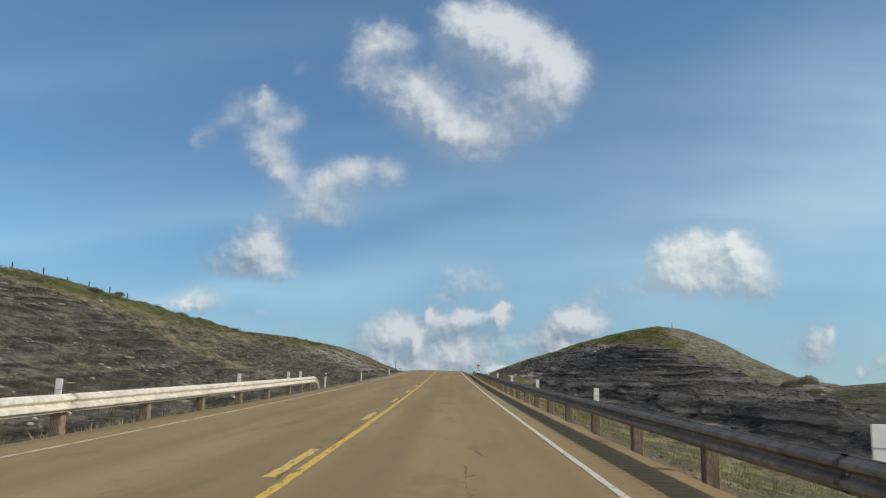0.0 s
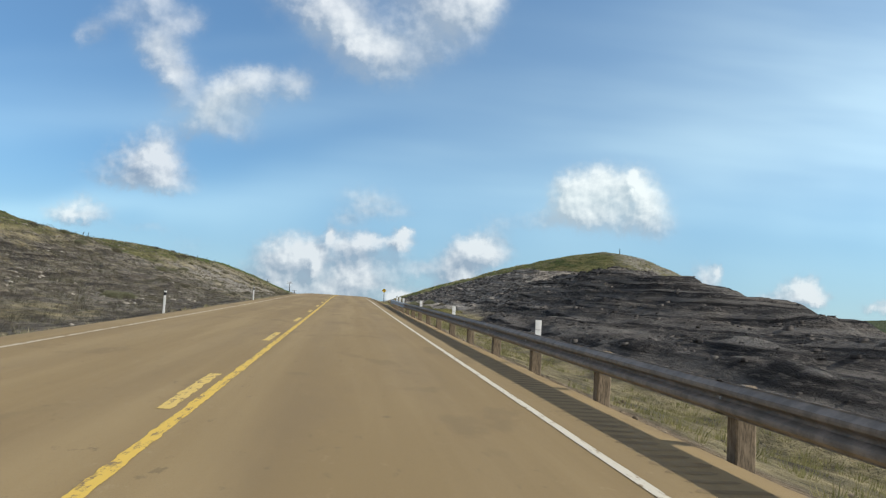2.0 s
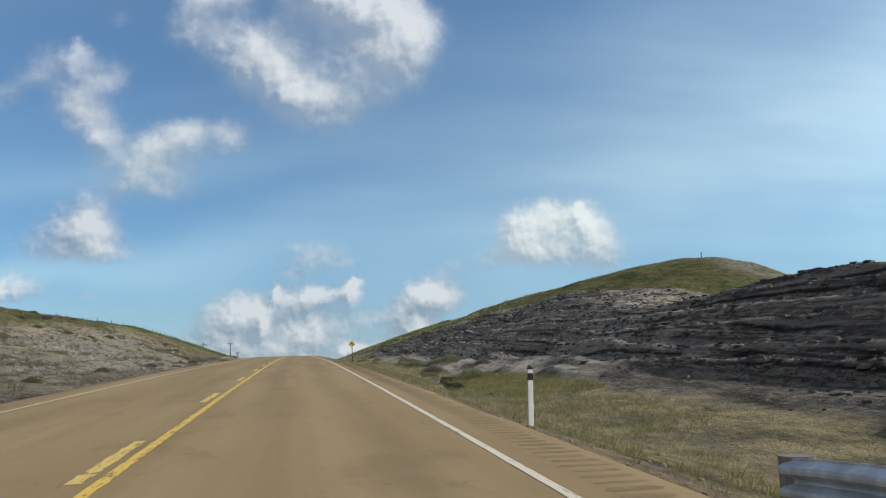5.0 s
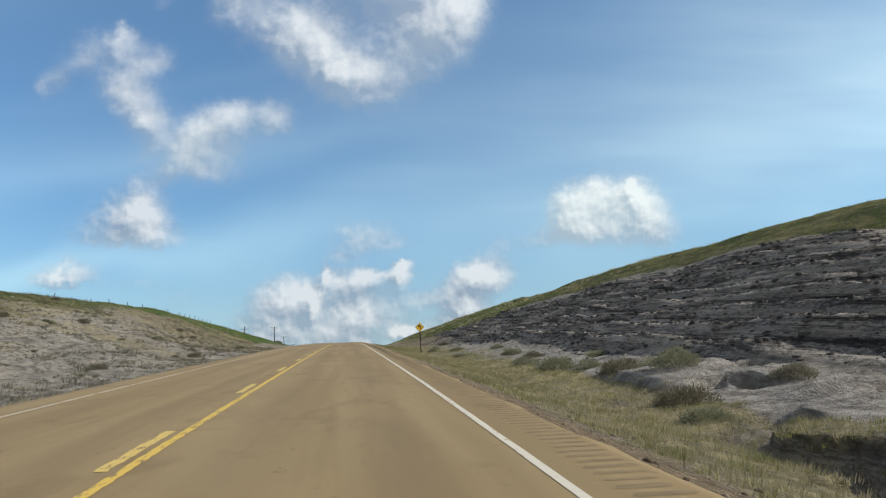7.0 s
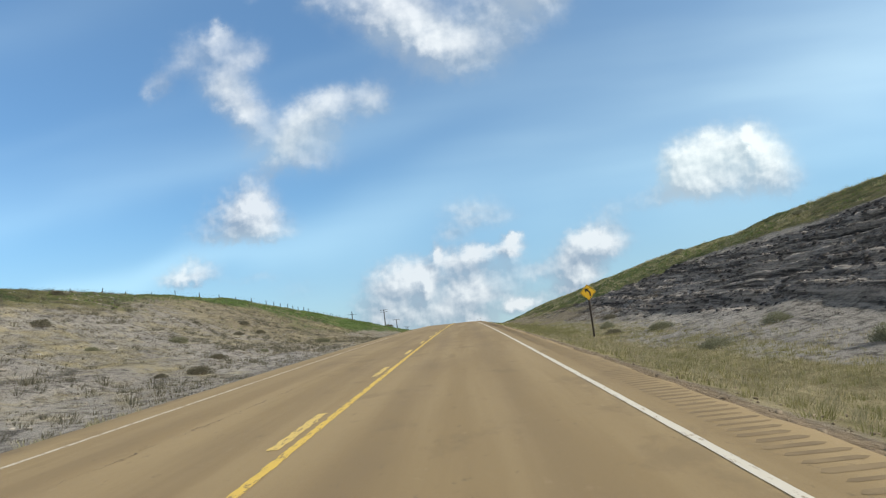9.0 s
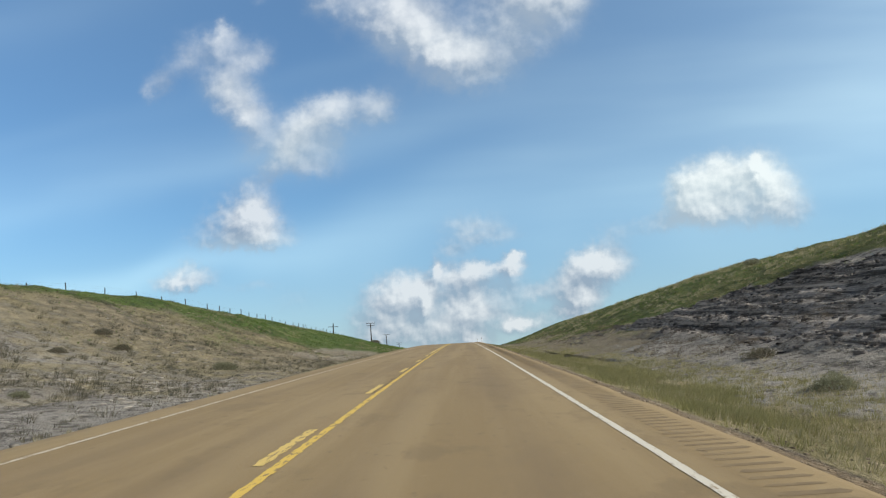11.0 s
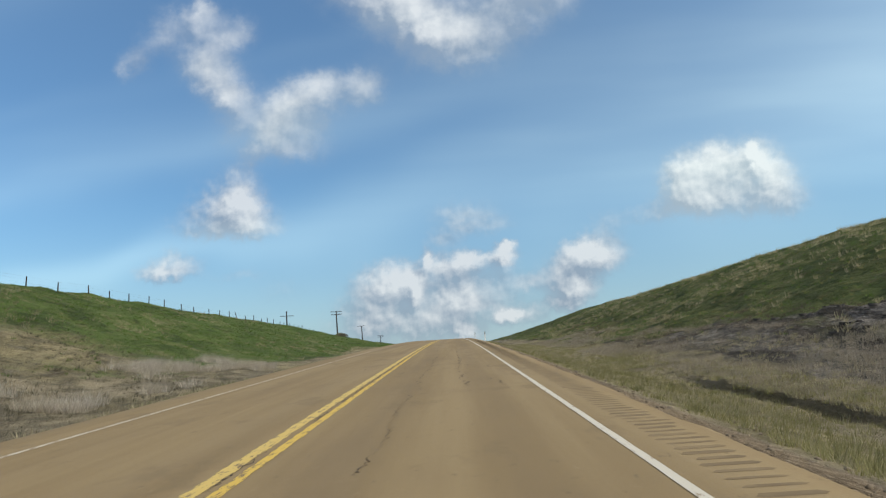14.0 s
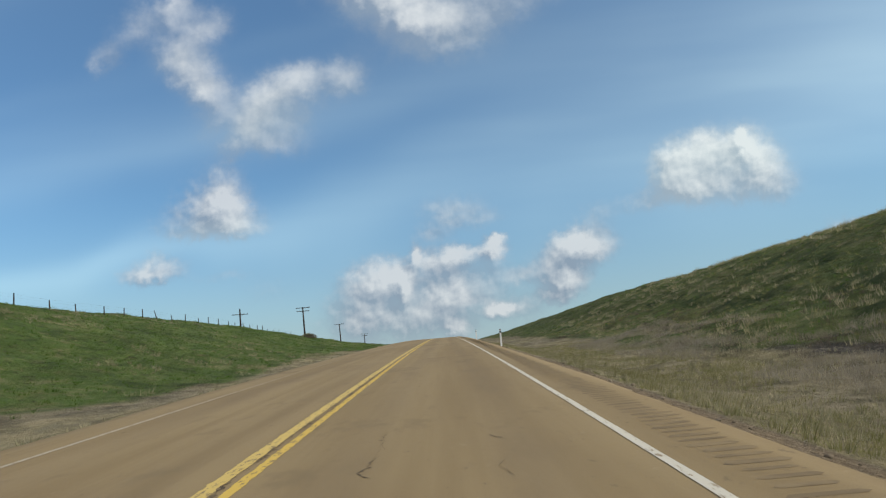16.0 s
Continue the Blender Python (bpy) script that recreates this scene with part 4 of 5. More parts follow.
def rail_panel(parent, ox, oy, oz, x, y0, y1, toward, drop0, drop1, flare0, flare1, material, label):
    """One corrugated steel panel between two places along the road."""
    v, f = [], []
    steps = 6
    n = len(W_BEAM)
    for i in range(steps + 1):
        q = i / steps
        y = y0 + (y1 - y0) * q
        d = drop0 + (drop1 - drop0) * q * q
        fl = flare0 + (flare1 - flare0) * q
        z = float(road_z(y)) - d - sink(y)
        for back in (0.0, -0.006):
            for depth, h in W_BEAM:
                v.append((x + toward * (depth + back) - toward * fl - ox, y - oy, z + h - oz))
    for i in range(steps):
        a, b = i * 2 * n, (i + 1) * 2 * n
        for k in range(n - 1):
            f.append((a + k, a + k + 1, b + k + 1, b + k))
            f.append((a + n + k + 1, a + n + k, b + n + k, b + n + k + 1))
        f += [(a, b, b + n, a + n), (a + n - 1, a + 2 * n - 1, b + 2 * n - 1, b + n - 1)]
    for e in (0, steps * 2 * n):
        for k in range(n - 1):
            f.append((e + k, e + n + k, e + n + k + 1, e + k + 1))
    return mesh_object("rail_panel", v, f, material, parent, label, smooth_shade=False)


def sink(y):
    """The rail stands a little low where the shoulder falls away."""
    return float(np.interp(y, [0, 60, 82, 93, 120], [0.10, 0.12, 0.17, 0.24, 0.25]))


def guardrail(x, toward, posts, y_end, old, fresh, fresh_from, plates, label):
    """Corrugated panels from post to post; the last one turns down to the ground at y_end."""
    ox, oy = x, (posts[0] + y_end) / 2
    oz = float(road_z(oy)) - 0.2
    g = empty("guardrail", ox, oy, oz)
    tagged(g, label, "guardrail")
    for a in range(0, len(posts) - 1, 2):
        y0, y1 = posts[a], posts[min(a + 2, len(posts) - 1)]
        is_fresh = fresh is not None and y0 > fresh_from
        rail_panel(g, ox, oy, oz, x, y0, y1 + 0.12, toward, 0, 0, 0, 0, fresh if is_fresh else old, "newer galvanised panel" if is_fresh else "")
    drop, flare = (0.16, 0.12) if fresh else (0.62, 0.45)
    rail_panel(g, ox, oy, oz, x, posts[-1], y_end, toward, 0, drop, 0, flare, fresh or old, "end panel bent away from the road")
    if fresh:
        zt = float(road_z(y_end)) - sink(y_end) - drop
        xt = x - toward * (flare + 0.09)
        part("end_shoe", tube_bm((xt - ox, y_end + 0.02 - oy, zt + 0.41 - oz), (xt - ox, y_end + 0.02 - oy, zt + 0.75 - oz), 0.13, 0.13, 14), M_OLD_SHADED_STEEL, g, "rounded dark steel end piece")
    rng = random.Random(int(posts[-1]))
    for k, y in enumerate(posts):
        zr = float(road_z(y)) - sink(y)
        zg = ground_at(x - toward * 0.22, y)
        lo, hi = x - toward * 0.10, x - toward * 0.30
        part("post", box_bm(min(lo, hi) - ox, max(lo, hi) - ox, y - 0.10 - oy, y + 0.10 - oy, zg - 0.25 - oz, zr + rng.uniform(0.67, 0.73) - oz, 0.016), M_POST_WOOD, g)
        lo, hi = x - toward * 0.005, x - toward * 0.10
        part("spacer_block", box_bm(min(lo, hi) - ox, max(lo, hi) - ox, y - 0.08 - oy, y + 0.08 - oy, zr + 0.44 - oz, zr + 0.72 - oz, 0.01), M_POST_WOOD, g)
        part("bolt", tube_bm((x + toward * 0.004 - ox, y - oy, zr + 0.582 - oz), (x + toward * 0.022 - ox, y - oy, zr + 0.582 - oz), 0.018, 0.016, 8), M_NEW_STEEL, g)
        if k in plates:
            cx, cy = x - toward * 0.2 - ox, y - 0.115 - oy
            r = part("reflector", box_bm(cx - 0.06, cx + 0.06, cy - 0.012, cy + 0.012, zr + 0.60 - oz, zr + 0.99 - oz, 0.004), M_WHITE, g, "white reflector plate")
            part("band", box_bm(cx - 0.062, cx + 0.062, cy - 0.014, cy + 0.014, zr + 0.795 - oz, zr + 0.808 - oz), M_SIGN_BACK, r)
    return g


# near rail carries the shade in its colour, far rail the sunlight
guardrail(5.0, -1, [6.85 + 4.19 * k for k in range(-8, 22)] + [98.3, 101.6, 104.6], 107.4, M_OLD_SHADED_STEEL, M_NEW_STEEL, 90.0, [2, 5, 8, 11, 14, 17, 20, 23, 26, 29, 30, 31],
          "long dull steel guardrail with shade-darkened colour on timber posts beside the shoulder")
guardrail(-4.9, 1, [14.54 + 4.16 * k for k in range(-10, 6)] + [38.2, 40.6], 45.2, M_SUNLIT_STEEL, None, 0, [1, 4, 7, 10, 13, 15, 16],
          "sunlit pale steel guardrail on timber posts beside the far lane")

# ---------------------------------------------------------------- delineators
def delineator(x, y, h=1.0, lean=0.0):
    z = ground_at(x, y)
    d = empty("delineator_post", x, y, z)
    tagged(d, "slim white roadside marker post with black band", "marker post", "roadside marker posts")
    d.rotation_euler = (0, radians(lean), 0)
    part("post", box_bm(-0.05, 0.05, -0.02, 0.02, -0.3, h, 0.008), M_WHITE, d)
    part("band", box_bm(-0.053, 0.053, -0.023, 0.023, h - 0.24, h - 0.10, 0.004), M_BLACK, d, "black band")
    part("cap", box_bm(-0.055, 0.055, -0.025, 0.025, h - 0.03, h + 0.015, 0.006), M_BLACK, d, "black cap")
    return d


for x, y, h, lean in ((-6.6, 56.0, 1.08, 1), (-6.5, 78.6, 1.08, 0), (-6.03, 109.1, 1.08, -1), (6.15, 117.5, 1.1, 1.5), (5.7, 380.0, 1.15, 0), (5.6, 420.0, 1.15, 0)):
    delineator(x, y, h, lean)


# ---------------------------------------------------------------- curve warning sign
def warning_sign(x, y):
    z = ground_at(x, y)
    zc = float(road_z(y)) + 1.76 - z
    sgn = empty("warning_sign", x, y, z)
    tagged(sgn, "yellow diamond curve warning sign on a timber post", "road sign")
    part("post", box_bm(-0.06, 0.06, 0.02, 0.13, -0.5, zc + 0.34, 0.012), M_POLE_WOOD, sgn, "dark timber post")
    s_ = 0.55
    bm = bmesh.new()
    front = [bm.verts.new((px, -0.004, zc + pz)) for px, pz in ((0, s_), (-s_, 0), (0, -s_), (s_, 0))]
    back = [bm.verts.new((v.co.x, 0.012, v.co.z)) for v in front]
    bm.faces.new(front), bm.faces.new(back[::-1])
    for i in range(4):
        bm.faces.new((front[i], back[i], back[(i + 1) % 4], front[(i + 1) % 4]))
    plate = part("plate", bm, M_YELLOW, sgn, "yellow diamond plate")
    # arrow that bends to the left
    v = [(0.08, -0.28), (0.17, -0.28), (0.18, -0.06), (0.13, 0.06), (0.02, 0.17), (-0.05, 0.09), (0.06, -0.01), (0.09, -0.08)]
    h = [(-0.20, 0.27), (-0.16, 0.00), (0.09, 0.24)]
    bm = bmesh.new()
    for loop in (v, h):
        bm.faces.new([bm.verts.new((px, -0.009, zc + pz)) for px, pz in loop])
    part("arrow", bm, M_BLACK, plate, "black bent arrow")
    bm = bmesh.new()
    w = s_ * 0.93
    o = [bm.verts.new((px * w, -0.008, zc + pz * w)) for px, pz in ((0, 1), (-1, 0), (0, -1), (1, 0))]
    w = s_ * 0.88
    n_ = [bm.verts.new((px * w, -0.008, zc + pz * w)) for px, pz in ((0, 1), (-1, 0), (0, -1), (1, 0))]
    for i in range(4):
        bm.faces.new((o[i], o[(i + 1) % 4], n_[(i + 1) % 4], n_[i]))
    part("border", bm, M_BLACK, plate, "thin black border")
    sgn.rotation_euler = (0, radians(-1.5), radians(-4))
    return sgn


warning_sign(10.5, 236.2)


# ---------------------------------------------------------------- utility poles
def utility_pole(x, y, top, arms, lean=0.0):
    z = ground_at(x, y)
    hgt = top - z
    pl = empty("utility_pole", x, y, z)
    tagged(pl, "dark timber utility pole with %s" % ("a single cross-arm" if len(arms) == 1 else "two cross-arms"), "utility pole", "utility poles")
    pl.rotation_euler = (0, radians(lean), radians(12))
    part("pole", tube_bm((0, 0, -1.0), (0, 0, hgt), 0.24, 0.15, 10), M_POLE_WOOD, pl)
    for dz, half in arms:
        a = part("cross_arm", box_bm(-half, half, -0.16, -0.06, hgt - dz - 0.07, hgt - dz + 0.07, 0.01), M_POLE_WOOD, pl)
        for px in (-half * 0.92, -half * 0.5, half * 0.5, half * 0.92):
            part("insulator", tube_bm((px, -0.11, hgt - dz + 0.07), (px, -0.11, hgt - dz + 0.22), 0.05, 0.035, 8), M_GLASS_BROWN, a)
        for sx in (-1, 1):
            part("brace", tube_bm((sx * half * 0.45, -0.13, hgt - dz), (0, -0.13, hgt - dz - 0.45), 0.02, 0.02, 6), M_NEW_STEEL, a)
    return pl


for x, y, top, arms, lean in ((-31.0, 517.7, 10.0, ((0.15, 1.6), (0.95, 1.5)), -1.0), (-42.4, 503.1, 10.05, ((1.25, 1.75),), 0.0),
                              (-33.0, 599.4, 8.0, ((0.15, 1.6),), -2.0), (-36.6, 717.1, 7.1, ((0.15, 1.6), (0.95, 1.5)), 0.5)):
    utility_pole(x, y, float(road_z(y)) + top, arms, lean)


# ---------------------------------------------------------------- wire fence along the ridge
def fence_x(y):
    return float(np.interp(y, [10, 90, 130, 190, 225, 250, 270, 330, 420], [-32, -34, -40, -46, -44, -36, -31, -30, -31]))


def wire_fence():
    rng = random.Random(5)
    f = empty("wire_fence", *spot(fence_x(220), 220))
    tagged(f, "old timber-post wire fence along the grassy ridge", "fence")
    ox, oy, oz = f.location
    tops, y = [], 14.0
    while y < 420:
        px, py, z = spot(fence_x(y) + rng.uniform(-0.15, 0.15), y)
        h, lx, ly = rng.uniform(0.95, 1.25), rng.gauss(0, 0.06), rng.gauss(0, 0.05)
        if rng.random() < 0.06:
            lx, h = rng.choice((-0.45, 0.45)), 1.3
        part("post", tube_bm((px - ox, py - oy, z - 0.3 - oz), (px + lx - ox, py + ly - oy, z + h - oz), 0.08, 0.065, 7), M_POLE_WOOD, f)
        tops.append((px - ox, py - oy, z - oz))
        y += rng.uniform(4.2, 5.6)
    for h in (0.4, 0.75, 1.05):
        bm = bmesh.new()
        for a, b in zip(tops, tops[1:]):
            v = []
            for q in (a, b):
                for dx, dz in ((-0.003, 0), (0.003, 0), (0, 0.005)):
                    v.append(bm.verts.new((q[0] + dx + 0.08, q[1], q[2] + h + dz)))
            for i in range(3):
                bm.faces.new((v[i], v[(i + 1) % 3], v[3 + (i + 1) % 3], v[3 + i]))
        part("wire", bm, M_WIRE, f, "rusty wire strand")


wire_fence()
part_post = empty("survey_post", *spot(45.1, 158.2))
tagged(part_post, "short dark timber post on the grassy hilltop", "post")
part("post", tube_bm((0, 0, -0.4), (0, 0, 1.45), 0.08, 0.065, 7), M_POLE_WOOD, part_post)


# ---------------------------------------------------------------- plants and stones
def leaf_material(name, a, b, c):
    m = Tree(name)
    g = m.node("ShaderNodeNewGeometry")
    n = m.noise(g.outputs["Position"], 0.35, 4)
    col = m.mix(g.outputs["Random Per Island"], rgb(*a), rgb(*b))
    col = m.mix(m.ramp(n, 0.4, 0.65), col, rgb(*c))
    d = m.node("ShaderNodeBsdfDiffuse")
    t = m.node("ShaderNodeBsdfTranslucent")
    m.link(col, d.inputs[0]), m.link(col, t.inputs[0])
    mx = m.node("ShaderNodeMixShader")
    mx.inputs[0].default_value = 0.45
    m.link(d.outputs[0], mx.inputs[1]), m.link(t.outputs[0], mx.inputs[2])
    m.link(mx.outputs[0], m.out.inputs[0])
    return m.mat


M_STRAW = leaf_material("dry_grass_blades", (0.28, 0.25, 0.145), (0.48, 0.425, 0.28), (0.28, 0.26, 0.145))
M_OLIVE = leaf_material("olive_grass_blades", (0.16, 0.16, 0.058), (0.35, 0.31, 0.15), (0.21, 0.205, 0.085))
M_GREEN = leaf_material("green_grass_blades", (0.075, 0.145, 0.026), (0.165, 0.225, 0.06), (0.09, 0.165, 0.03))
M_LUSH = leaf_material("yellow_green_grass_blades", (0.18, 0.18, 0.075), (0.35, 0.32, 0.165), (0.24, 0.23, 0.105))
M_SAGE = leaf_material("grey_sage_leaves", (0.10, 0.092, 0.066), (0.24, 0.22, 0.16), (0.15, 0.135, 0.09))
M_REED = leaf_material("pale_dead_reeds", (0.40, 0.36, 0.29), (0.64, 0.58, 0.48), (0.44, 0.39, 0.30))
M_DARK_SCRUB = leaf_material("brown_twigs", (0.075, 0.062, 0.045), (0.20, 0.165, 0.125), (0.12, 0.10, 0.075))
M_STALK = leaf_material("pale_grey_stalks", (0.22, 0.19, 0.14), (0.40, 0.355, 0.28), (0.26, 0.23, 0.165))
M_SHRUB = leaf_material("olive_shrub_leaves", (0.16, 0.165, 0.10), (0.30, 0.295, 0.195), (0.205, 0.205, 0.13))


def raw_mesh(name, co, tris, material, label, category):
    me = bpy.data.meshes.new(name)
    me.vertices.add(len(co))
    me.vertices.foreach_set("co", co.astype(np.float32).ravel())
    me.loops.add(tris.size)
    me.loops.foreach_set("vertex_index", tris.ravel().astype(np.int32))
    me.polygons.add(len(tris))
    me.polygons.foreach_set("loop_start", (np.arange(len(tris)) * 3).astype(np.int32))
    me.materials.append(material)
    me.update(calc_edges=True)
    return tagged(new(name, me), label, category, kind="stuff")


def tufts(name, x, y, h0, h1, blades, spread_, width, material, label, seed, category="grass"):
    """Many grass tufts, each a fan of narrow blades standing on the ground."""
    rng = np.random.default_rng(seed)
    n = len(x)
    x, y, z = site(x, y)
    h = S * rng.uniform(h0, h1, n)
    k = n * blades
    bx, by, bz, bh = (np.repeat(a, blades) for a in (x, y, z, h))
    ang = rng.uniform(0, 2 * np.pi, k)
    rad = spread_ * np.sqrt(rng.uniform(0, 1, k)) * bh
    px, py = bx + rad * np.cos(ang) * 0.6, by + rad * np.sin(ang) * 0.6
    hh = bh * rng.uniform(0.5, 1.05, k)
    lean = rng.uniform(0.25, 1.1, k) * hh
    tx, ty = px + lean * np.cos(ang) + 0.12 * hh, py + lean * np.sin(ang)
    w = S * width * rng.uniform(0.6, 1.4, k)
    ca, sa = np.cos(ang + 1.3), np.sin(ang + 1.3)
    a = np.stack([px - w * ca, py - w * sa, bz - 0.04], -1)
    b = np.stack([px + w * ca, py + w * sa, bz - 0.04], -1)
    c = np.stack([tx, ty, bz + hh], -1)
    co = np.stack([a, b, c], 1).reshape(-1, 3)
    return raw_mesh(name, co, np.arange(3 * k).reshape(-1, 3), material, label, category)


def scatter(n, x0, x1, y0, y1, seed, keep=None):
    rng = np.random.default_rng(seed)
    x, y = rng.uniform(x0, x1, n), rng.uniform(y0, y1, n)
    if keep is not None:
        ok = rng.uniform(0, 1, n) < keep(x, y)
        x, y = x[ok], y[ok]
    return x, y


def not_rock(x, y):
    return (1 - rock_mask(np.abs(x), y)) * smooth((fbm(x * 0.2, y * 0.2, 3, 111) + 0.22) / 0.2) * (1 - gully_depth(np.abs(x), y)) * np.where(x > 0, 1 - 0.93 * bank(np.abs(x), y), 1.0)


x, y = scatter(20000, 5.9, 12.5, 88, 300, 1, lambda x, y: not_rock(x, y) * smooth((13 - x) / 3) * (1 - 0.75 * smooth((x - 9.5) / 1.5) * smooth((165 - y) / 20)))
tufts("ditch_grass", x, y, 0.05, 0.17, 16, 1.8, 0.007, M_STRAW, "dry yellowish grass in the roadside ditch", 2)
x, y = scatter(12000, 5.75, 11, -5, 300, 3, not_rock)
tufts("verge_grass", x, y, 0.05, 0.16, 16, 1.8, 0.007, M_OLIVE, "olive green grass on the verge", 4)
x, y = scatter(7000, 5.9, 10.0, 222, 300, 33, lambda x, y: not_rock(x, y) * smooth((fbm(x * 0.4, y * 0.12, 3, 174) + 0.08) / 0.12))
tufts("verge_grass", x, y, 0.04, 0.13, 16, 2.2, 0.006, M_OLIVE, "short olive green grass beside the shoulder", 34)
x, y = scatter(2600, 8.7, 12.0, 103, 118.5, 61, lambda x, y: (1 - gully_depth(x, y)) * (1 - bank(x, y)) * smooth((fbm(x * 0.4, y * 0.3, 3, 177) + 0.2) / 0.15))
tufts("meadow_grass", x, y, 0.06, 0.17, 16, 1.8, 0.006, M_OLIVE, "olive green grass between the gully and the clay mounds", 62)
x, y = scatter(8000, 5.9, 9.3, 178, 224, 63, lambda x, y: not_rock(x, y) * smooth((fbm(x * 0.5, y * 0.25, 3, 178) + 0.12) / 0.15) * smooth((9.4 - x) / 1.2))
tufts("verge_grass", x, y, 0.09, 0.26, 16, 1.3, 0.006, M_LUSH, "tall yellow-green grass along the ditch", 64)
x, y = scatter(9000, 9.4, 15.5, 218, 296, 35, lambda x, y: smooth((fbm(x * 0.5, y * 0.16, 3, 175) + 0.1) / 0.12))
tufts("dead_stalks", x, y, 0.12, 0.36, 16, 1.3, 0.004, M_STALK, "grey-pink dead stalks at the foot of the slope", 36, "reeds")
x, y = scatter(16000, 12.5, 50, 60, 330, 5, lambda x, y: not_rock(x, y) * cover(x, y)[..., 1])
tufts("hill_grass", x, y, 0.06, 0.17, 12, 2.2, 0.011, M_OLIVE, "rough olive grass on the hillside", 6)
x, y = scatter(9000, 12.5, 55, 60, 360, 7, lambda x, y: cover(x, y)[..., 1])
tufts("hill_grass", x, y, 0.06, 0.17, 12, 2.2, 0.011, M_GREEN, "green grass on the hillside", 8)
x, y = scatter(16000, -48, -9, 195, 400, 9, lambda x, y: cover(x, y)[..., 1])
tufts("hill_grass", x, y, 0.06, 0.17, 12, 2.2, 0.011, M_GREEN, "green spring grass on the ridge slope", 10)
x, y = scatter(30000, -46, -6.9, -12, 260, 11, lambda x, y: smooth((fbm(x * 0.25, y * 0.25, 3, 120) + 0.12) / 0.2) * (1 - 0.7 * cover(x, y)[..., 1]))
tufts("sage_scrub", x, y, 0.05, 0.2, 14, 2.0, 0.010, M_SAGE, "low grey-brown sage and dead scrub on bare soil", 12, "scrub")
x, y = scatter(5200, -36, -7.5, -8, 232, 37, lambda x, y: smooth((fbm(x * 0.3, y * 0.2, 3, 176) + 0.1) / 0.2) * (1 - 0.6 * cover(x, y)[..., 1]))
tufts("sage_clumps", x, y, 0.16, 0.42, 40, 1.5, 0.008, M_SAGE, "soft grey sage clumps on the stony slope", 38, "scrub")
x, y = scatter(5200, -13, -8.2, 236, 264, 13, lambda x, y: smooth((fbm(x * 0.5, y * 0.22, 3, 130) - 0.02) / 0.1))
tufts("dead_reeds", x, y, 0.28, 0.62, 12, 0.5, 0.007, M_REED, "pale dead reeds standing in the ditch", 14, "reeds")
x, y = scatter(500, 10.5, 14.5, 240, 290, 15, lambda x, y: smooth((fbm(x * 0.5, y * 0.22, 3, 131) - 0.02) / 0.1))
tufts("dead_reeds", x, y, 0.12, 0.28, 14, 1.0, 0.007, M_STRAW, "pale dead reeds at the foot of the slope", 16, "reeds")
x, y = scatter(2500, -6.6, -4.9, -10, 300, 17, lambda x, y: smooth((fbm(x * 0.5, y * 0.2, 3, 140) + 0.05) / 0.2))
tufts("verge_grass", x, y, 0.06, 0.2, 12, 0.8, 0.012, M_STRAW, "thin dry grass along the far verge", 18)

x, y = scatter(5200, 12.5, 46, 185, 345, 41, lambda x, y: cover(x, y)[..., 1] * smooth((fbm(x * 0.3, y * 0.2, 3, 170) + 0.1) / 0.2))
tufts("tussocks", x, y, 0.18, 0.42, 22, 1.3, 0.010, M_STRAW, "straw-coloured tussocks on the green slope", 42)
x, y = scatter(2600, 11.5, 18.0, 200, 320, 43, lambda x, y: smooth((fbm(x * 0.35, y * 0.15, 3, 171) + 0.05) / 0.15))
tufts("dark_scrub", x, y, 0.08, 0.24, 26, 2.6, 0.006, M_DARK_SCRUB, "dark brown leafless scrub at the foot of the slope", 44, "scrub")
x, y = scatter(5000, -30, -8, 205, 330, 45, lambda x, y: smooth((fbm(x * 0.3, y * 0.2, 3, 172) + 0.0) / 0.2))
tufts("tussocks", x, y, 0.12, 0.32, 20, 1.3, 0.009, M_STRAW, "pale tussocks among green grass", 46)

ICO = [(0, 0, 1)] + [(0.894 * math.cos(a), 0.894 * math.sin(a), 0.447) for a in np.arange(5) * 1.2566] + \
      [(0.894 * math.cos(a), 0.894 * math.sin(a), -0.447) for a in (np.arange(5) + 0.5) * 1.2566] + [(0, 0, -1)]
ICO_F = [(0, 1 + k, 1 + (k + 1) % 5) for k in range(5)] + [(1 + k, 6 + k, 1 + (k + 1) % 5) for k in range(5)] + \
        [(6 + k, 6 + (k + 1) % 5, 1 + (k + 1) % 5) for k in range(5)] + [(6 + k, 11, 6 + (k + 1) % 5) for k in range(5)]


def stone_material(name, dark, light):
    m = Tree(name)
    g = m.node("ShaderNodeNewGeometry")
    n = m.noise(g.outputs["Position"], 9.0, 5, 0.65)
    c = m.mix(g.outputs["Random Per Island"], rgb(*dark), rgb(*light))
    c = m.mix(m.ramp(n, 0.45, 0.7, 0, 0.6), c, rgb(*[v * 0.55 for v in dark]))
    return m.surface(c, 0.92, n, 0.02, 0.7, spec=0.15)


CUBE = [(-0.8, -0.8, -0.7), (0.8, -0.8, -0.7), (0.8, 0.8, -0.7), (-0.8, 0.8, -0.7), (-0.7, -0.75, 0.7), (0.7, -0.75, 0.7), (0.7, 0.75, 0.7), (-0.7, 0.75, 0.7)]
CUBE_F = [(4, 5, 6), (4, 6, 7), (0, 1, 5), (0, 5, 4), (1, 2, 6), (1, 6, 5), (2, 3, 7), (2, 7, 6), (3, 0, 4), (3, 4, 7)]


